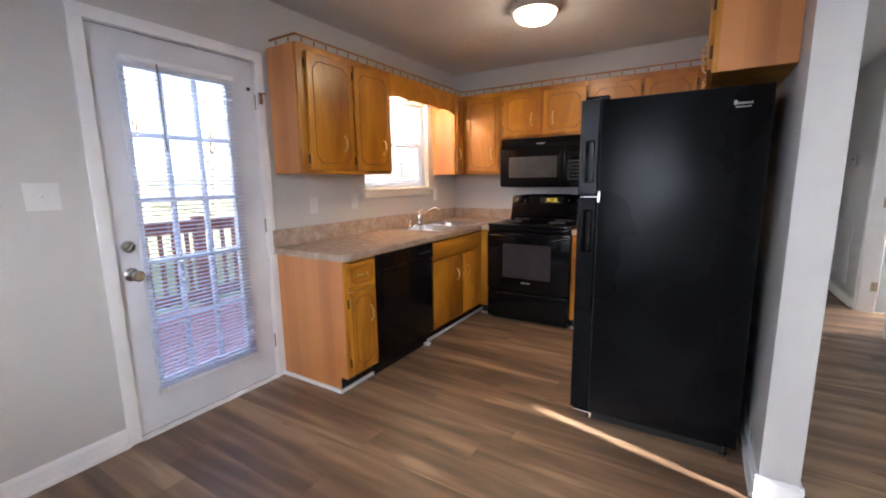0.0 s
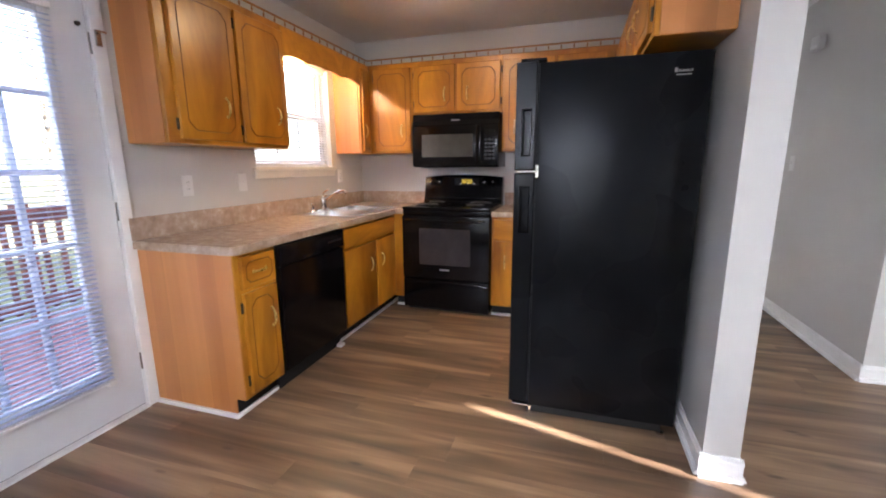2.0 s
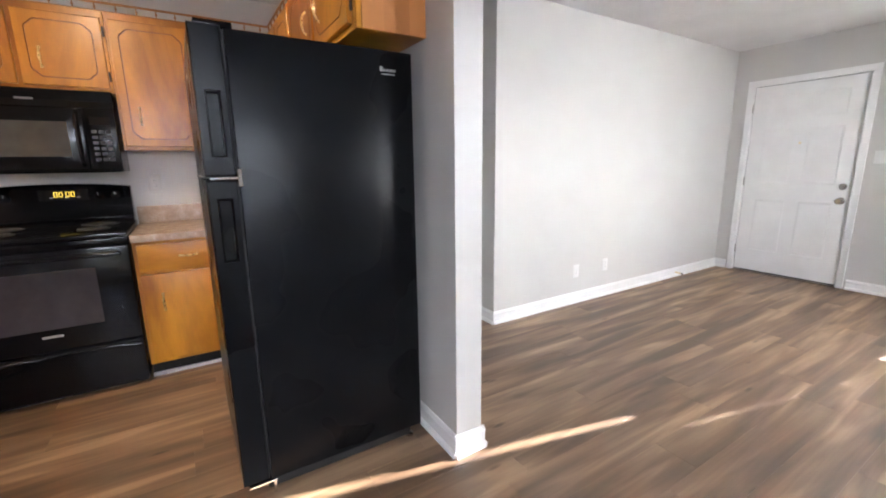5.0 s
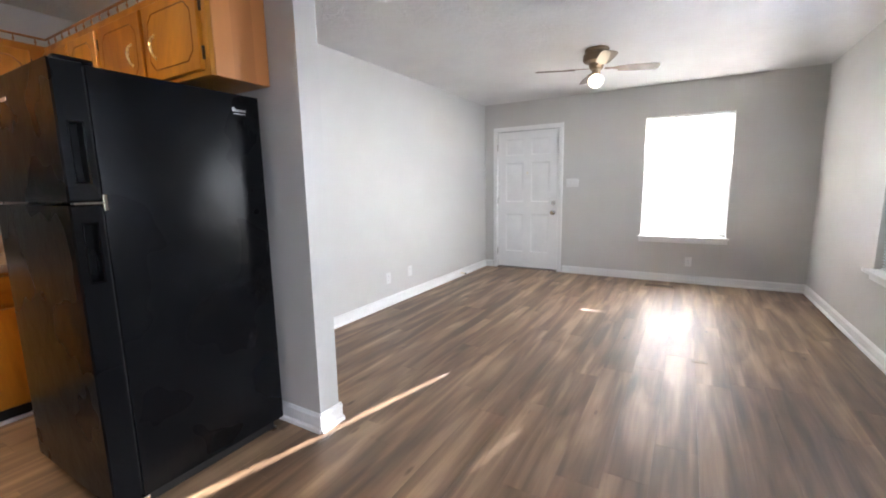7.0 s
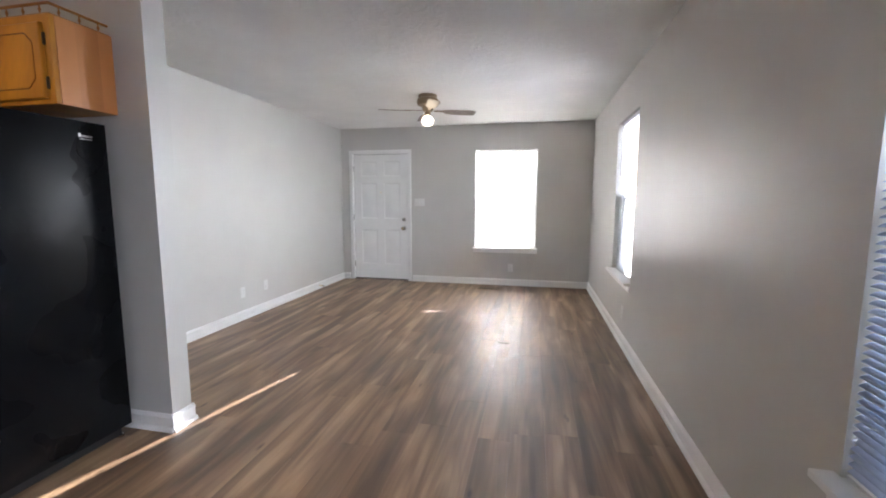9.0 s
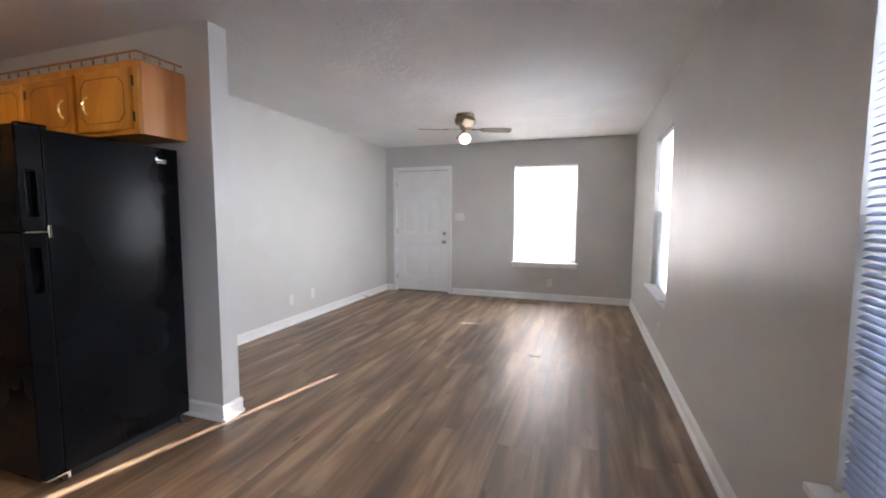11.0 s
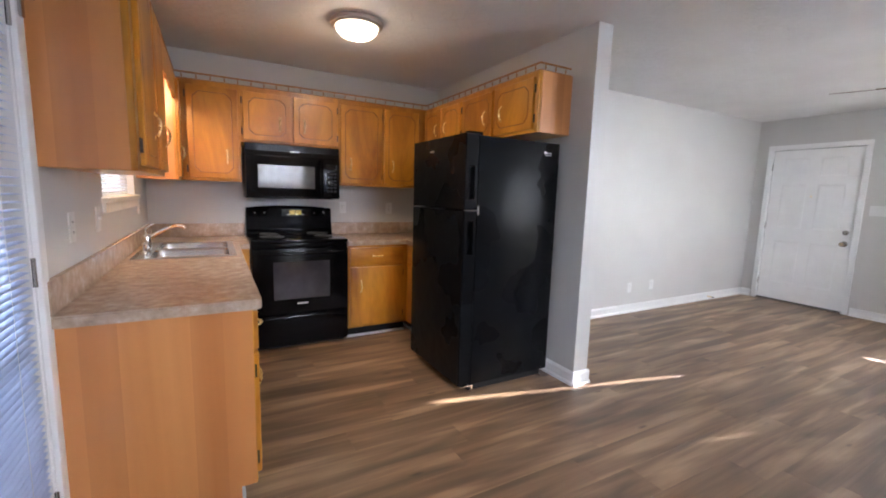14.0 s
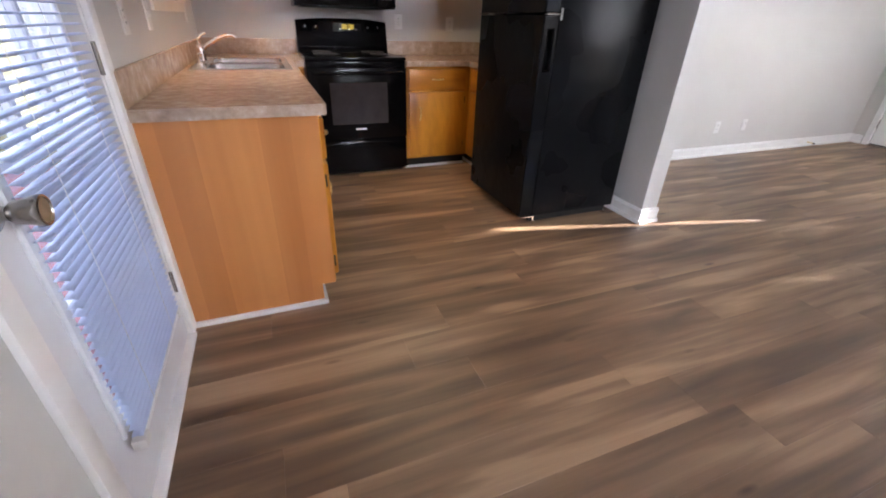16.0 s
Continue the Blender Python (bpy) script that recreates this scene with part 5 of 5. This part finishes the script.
def valance_light():
    """A small bulb on the wall over the sink window, hidden by the valance."""
    y, z = 3.24, 2.098
    t = thing("valance_light", "small lit bulb on the wall behind the window valance", "wall light", at=(XW, y, z))
    part("base_plate", lathe([(0, 0.0), (0.030, 0.0), (0.030, 0.008), (0.018, 0.016), (0, 0.016)], 20, m=pose(0, 0, 0, 0, 90, 0)), M_PLATE, t)
    part("socket", lathe([(0, 0.012), (0.016, 0.014), (0.018, 0.050), (0.013, 0.060), (0, 0.060)], 18, m=pose(0, 0, 0, 0, 90, 0)), M_PLATE, t)
    part("bulb", lathe([(0.012, 0.058), (0.020, 0.078), (0.029, 0.104), (0.026, 0.126), (0.012, 0.138), (0, 0.140)], 20, m=pose(0, 0, 0, 0, 90, 0)), M_BULB, t, "lit warm bulb")
    lamp(XW + 0.125, y, z - 0.055, 2.4, 0.02, (1.0, 0.74, 0.42))


dome_light()
ceiling_fan()
valance_light()


# ---------------------------------------------------------------- plates, vents and small fittings
def plate(name, label, category, at, rz, w=0.072, h=0.116, kind_of="outlet"):
    """Wall plate: local face towards -y, centred on its place."""
    t = thing(name, label, category, at, rz, "wall plates")
    part("cover", box(-w / 2, w / 2, -0.006, 0.0, -h / 2, h / 2, 0.003), M_PLATE, t)
    if kind_of == "outlet":
        for z in (-0.02, 0.02):
            s = part("socket", lathe([(0, 0), (0.0165, 0), (0.0165, 0.002), (0, 0.002)], 20, m=pose(0, -0.0055, z, 90, 0, 0)), M_PLATE, t)
            for x in (-0.006, 0.006):
                part("slot", box(x - 0.001, x + 0.001, -0.0083, -0.0074, z - 0.004, z + 0.005), M_SLOT, s)
    else:
        n = max(1, round(w / 0.06))
        for i in range(n):
            x = (i - (n - 1) / 2) * 0.046
            part("toggle", box(x - 0.005, x + 0.005, -0.016, -0.005, -0.004, 0.016, 0.002), M_PLATE, t)
    part("screw", lathe([(0, 0), (0.003, 0), (0.002, 0.001), (0, 0.001)], 8, m=pose(0, -0.006, 0, 90, 0, 0)), M_NICKEL, t)
    return t


plate("light_switch", "white double light switch beside the back door", "light switch", (XW, 0.70, 1.265), 90, 0.118, 0.116, "switch")
plate("wall_outlet", "white outlet above the worktop beside the wall cabinet", "outlet", (XW, 2.157, 1.146), 90)
plate("light_switch", "white switch above the worktop near the sink", "light switch", (XW, 2.577, 1.15), 90, kind_of="switch")
plate("wall_outlet", "small cream outlet beside the kitchen window", "outlet", (XW, 3.80, 1.165), 90)
plate("wall_outlet", "white outlet above the worktop beside the range", "outlet", (-0.648, YK, 1.152), 0)
plate("wall_outlet", "white outlet above the corner worktop", "outlet", (-0.156, YK, 1.146), 0)
plate("wall_outlet", "white outlet low on the living room wall", "outlet", (2.435, YL, 0.295), 0)
plate("wall_outlet", "white outlet low on the living room wall", "outlet", (2.835, YL, 0.302), 0)
plate("light_switch", "white triple light switch beside the front door", "light switch", (XE, 1.855, 1.265), -90, 0.165, 0.116, "switch")
plate("wall_outlet", "white outlet low under the front window", "outlet", (XE, 0.417, 0.268), -90)
plate("wall_outlet", "white outlet low on the wall under the side window", "outlet", (2.523, YS, 0.285), 180)
plate("light_switch", "white light switch in the hall", "light switch", (HX, 4.38, 1.25), -90, kind_of="switch")


def small_fittings():
    t = thing("door_chime", "white door chime box high on the hall wall", "door chime", at=(HX, 4.22, 2.10))
    part("cover", box(-0.045, -0.001, -0.06, 0.06, -0.045, 0.05, 0.01), M_PLATE, t)
    part("grille", box(-0.047, -0.0445, -0.045, 0.045, -0.035, -0.012, 0.001, 1), M_TRIM, t)
    t = thing("thermostat", "small white thermostat on the hall wall", "thermostat", at=(HX, 6.15, 1.45))
    part("case", box(-0.028, -0.001, -0.035, 0.035, -0.055, 0.055, 0.008), M_PLATE, t)
    part("dial_window", box(-0.0295, -0.0275, -0.02, 0.02, 0.005, 0.035), M_SLOT, t)
    t = thing("return_vent", "white louvred return air vent low on the hall wall", "air vent", at=(HX, 6.2, 0.18))
    part("frame", frame_ring("x", -0.012, -0.001, -0.28, 0.28, 0.0, 0.62, 0.03), M_PLATE, t)
    for i in range(22):
        part("louvre", box(-0.009, -0.002, -0.25, 0.25, 0.034 + i * 0.0255, 0.050 + i * 0.0255), M_TRIM, t)
    t = thing("floor_vent", "brown slotted floor register under the front window", "floor vent", at=(4.60, 0.70, 0.0))
    b = None
    for q in ((-0.065, -0.05, -0.17, 0.17), (0.05, 0.065, -0.17, 0.17), (-0.05, 0.05, -0.17, -0.15), (-0.05, 0.05, 0.15, 0.17)):
        b = box(*q, 0.0003, 0.005, 0.001, 1, b)
    part("frame", b, M_FANMETAL, t)
    for i in range(12):
        part("bar", box(-0.05, 0.05, -0.147 + i * 0.025, -0.135 + i * 0.025, 0.0003, 0.004), M_FANMETAL, t)
    # Flat black sheet in place of the shade inside the duct
    part("opening", box(-0.05, 0.05, -0.15, 0.15, 0.0001, 0.0003), M_RECESS_SHADE, t)
    t = thing("floor_plate", "small flat brown cover plate on the plank floor", "cover plate", at=(2.29, 0.33, 0.0))
    part("cover", box(-0.022, 0.022, -0.05, 0.05, 0.0002, 0.004, 0.0015, 1), M_FANMETAL, t)
    for y in (-0.035, 0.035):
        part("screw", lathe([(0.005, 0.0035), (0.005, 0.0046), (0, 0.005)], 10, m=pose(0, y, 0)), M_NICKEL, t)
    t = thing("door_stop", "brass spring door stop on the baseboard", "door stop", at=(4.05, YL - 0.016, 0.045))
    part("spring", tube([(0, 0, 0), (0, -0.03, 0), (0, -0.065, -0.002)], 0.006, 8), M_BRASS, t)
    part("tip", tube([(0, -0.065, -0.002), (0, -0.08, -0.002)], 0.009, 10), M_RUBBER, t)


small_fittings()


# ---------------------------------------------------------------- outside
def outdoors():
    single("ground", box(-400, 400, -400, 400, -0.62, -0.55), M_GRASS, "dry winter lawn reaching the horizon", "ground", kind="structure")
    # back deck
    t = thing("deck", "red-stained wooden deck with boards behind the house", "deck", at=(-3.3, 1.5, -0.55))
    t.matrix_basis = Matrix()
    board = finish(box(-1.12, 1.12, -0.068, 0.068, -0.02, 0.018, 0.004, 1), "board")
    board.materials.append(M_DECK)
    for i in range(42):
        s = new("board", board)
        s.parent = t
        s.location = (XW - T - 1.13, -1.4 + i * 0.145, -0.055)
    for y in (-1.3, 1.5, 4.5):
        part("joist", box(XW - T - 2.2, XW - T - 0.02, y - 0.03, y + 0.03, -0.55, -0.078), M_DECKRAIL, t)
    x = -4.55
    r = thing("deck_railing", "dark red deck railing with square balusters", "railing", at=(x, 0, -0.04))
    part("top_rail", box(-0.07, 0.07, -1.4, 4.6, 0.93, 0.965, 0.006), M_DECKRAIL, r)
    part("under_rail", box(-0.02, 0.02, -1.4, 4.6, 0.84, 0.93, 0.004, 1), M_DECKRAIL, r)
    part("bottom_rail", box(-0.02, 0.02, -1.4, 4.6, 0.09, 0.18, 0.004, 1), M_DECKRAIL, r)
    for y in (-1.35, 0.6, 2.53, 4.5):
        part("post", box(-0.048, 0.048, y - 0.048, y + 0.048, -0.5, 1.0, 0.006), M_DECKRAIL, r)
    bal = finish(box(-0.018, 0.018, -0.018, 0.018, 0.05, 0.90, 0.003, 1), "baluster")
    bal.materials.append(M_DECKRAIL)
    for i in range(44):
        s = new("baluster", bal)
        s.parent = r
        s.location = (-0.038, -1.28 + i * 0.132, 0)
    # bare trees beyond the deck
    rnd = random.Random(5)
    for x, y, h in ((-17, 3, 8), (-21, 9, 10), (-24, 14, 11), (-19, 17, 9), (-27, 4, 11), (-26, -3, 9), (-30, 22, 12)):
        tree = thing("bare_tree", "bare winter tree with thin branches on the lawn", "tree", at=(x, y, -0.55), group="bare trees")
        part("trunk", tube([(0, 0, -0.1), (0.05, 0.02, h * 0.3), (0.1, -0.1, h * 0.62), (0.0, 0.1, h)], [0.20, 0.15, 0.09, 0.02], 8), M_BARK, tree)
        b = None
        for i in range(26):
            z = h * rnd.uniform(0.22, 0.92)
            a, ln = rnd.uniform(0, 6.28), h * rnd.uniform(0.14, 0.30)
            e = Vector((math.cos(a) * ln, math.sin(a) * ln, z + ln * rnd.uniform(0.4, 0.9)))
            s = Vector((0.05, 0, z))
            mid = s.lerp(e, 0.5) + Vector((0, 0, -0.15))
            b = tube([s, mid, e], [0.05, 0.03, 0.01], 5, b)
            for k in range(5):
                q = s.lerp(e, rnd.uniform(0.35, 1.0))
                w = q + Vector((rnd.uniform(-1, 1), rnd.uniform(-1, 1), rnd.uniform(0.2, 1.1))) * h * 0.075
                b = tube([q, q.lerp(w, 0.5) + Vector((0, 0, 0.06)), w], [0.014, 0.009, 0.004], 4, b)
        part("branches", b, M_TWIG, tree)
    # street past the side windows
    single("road", box(4.0, 380, -60, -4.3, -0.549, -0.53), M_ASPHALT, "worn grey asphalt street beside the house", "road", kind="structure")
    single("pavement", box(4.0, 380, -4.3, -3.5, -0.549, -0.40, 0.02), M_CONCRETE, "pale concrete pavement along the street", "pavement", kind="structure")


outdoors()


# ---------------------------------------------------------------- floor planks
def planks():
    f = tagged(new("floor"), "brown-grey wood-look vinyl plank floor", "floor", kind="structure")
    rnd = random.Random(11)
    w, length, cache = 0.181, 1.22, {}

    def mesh(a, c):
        key = (round(a, 3), round(c, 3))
        if key not in cache:
            hx, hy, e = a / 2 - 0.0002, c / 2 - 0.0002, 0.0007
            b = bmesh.new()
            r = [[b.verts.new((sx * (hx - i), sy * (hy - i), z)) for sx, sy in ((-1, -1), (1, -1), (1, 1), (-1, 1))] for i, z in ((0, -0.006), (0, -0.0005), (e, 0.0))]
            for p, q in zip(r, r[1:]):
                for i in range(4):
                    b.faces.new((p[i], p[(i + 1) % 4], q[(i + 1) % 4], q[i]))
            b.faces.new(r[2])
            cache[key] = finish(b, "plank")
            cache[key].materials.append(M_PLANK)
        return cache[key]

    y = YS
    while y < HY:
        ya, yb = y, min(y + w, HY)
        yc = (ya + yb) / 2
        xa, xb = (XW, XE) if yc < YL else (XW, 3.9) if yc < YK else (PX0, 3.9)
        x = xa - rnd.uniform(0.1, 1.1)
        while x < xb:
            p, q = max(x, xa), min(x + length, xb)
            if q - p > 0.02:
                o = new("plank", mesh(q - p, yb - ya))
                o.parent = f
                o.location = ((p + q) / 2, yc, 0)
            x += length
        y += w


planks()
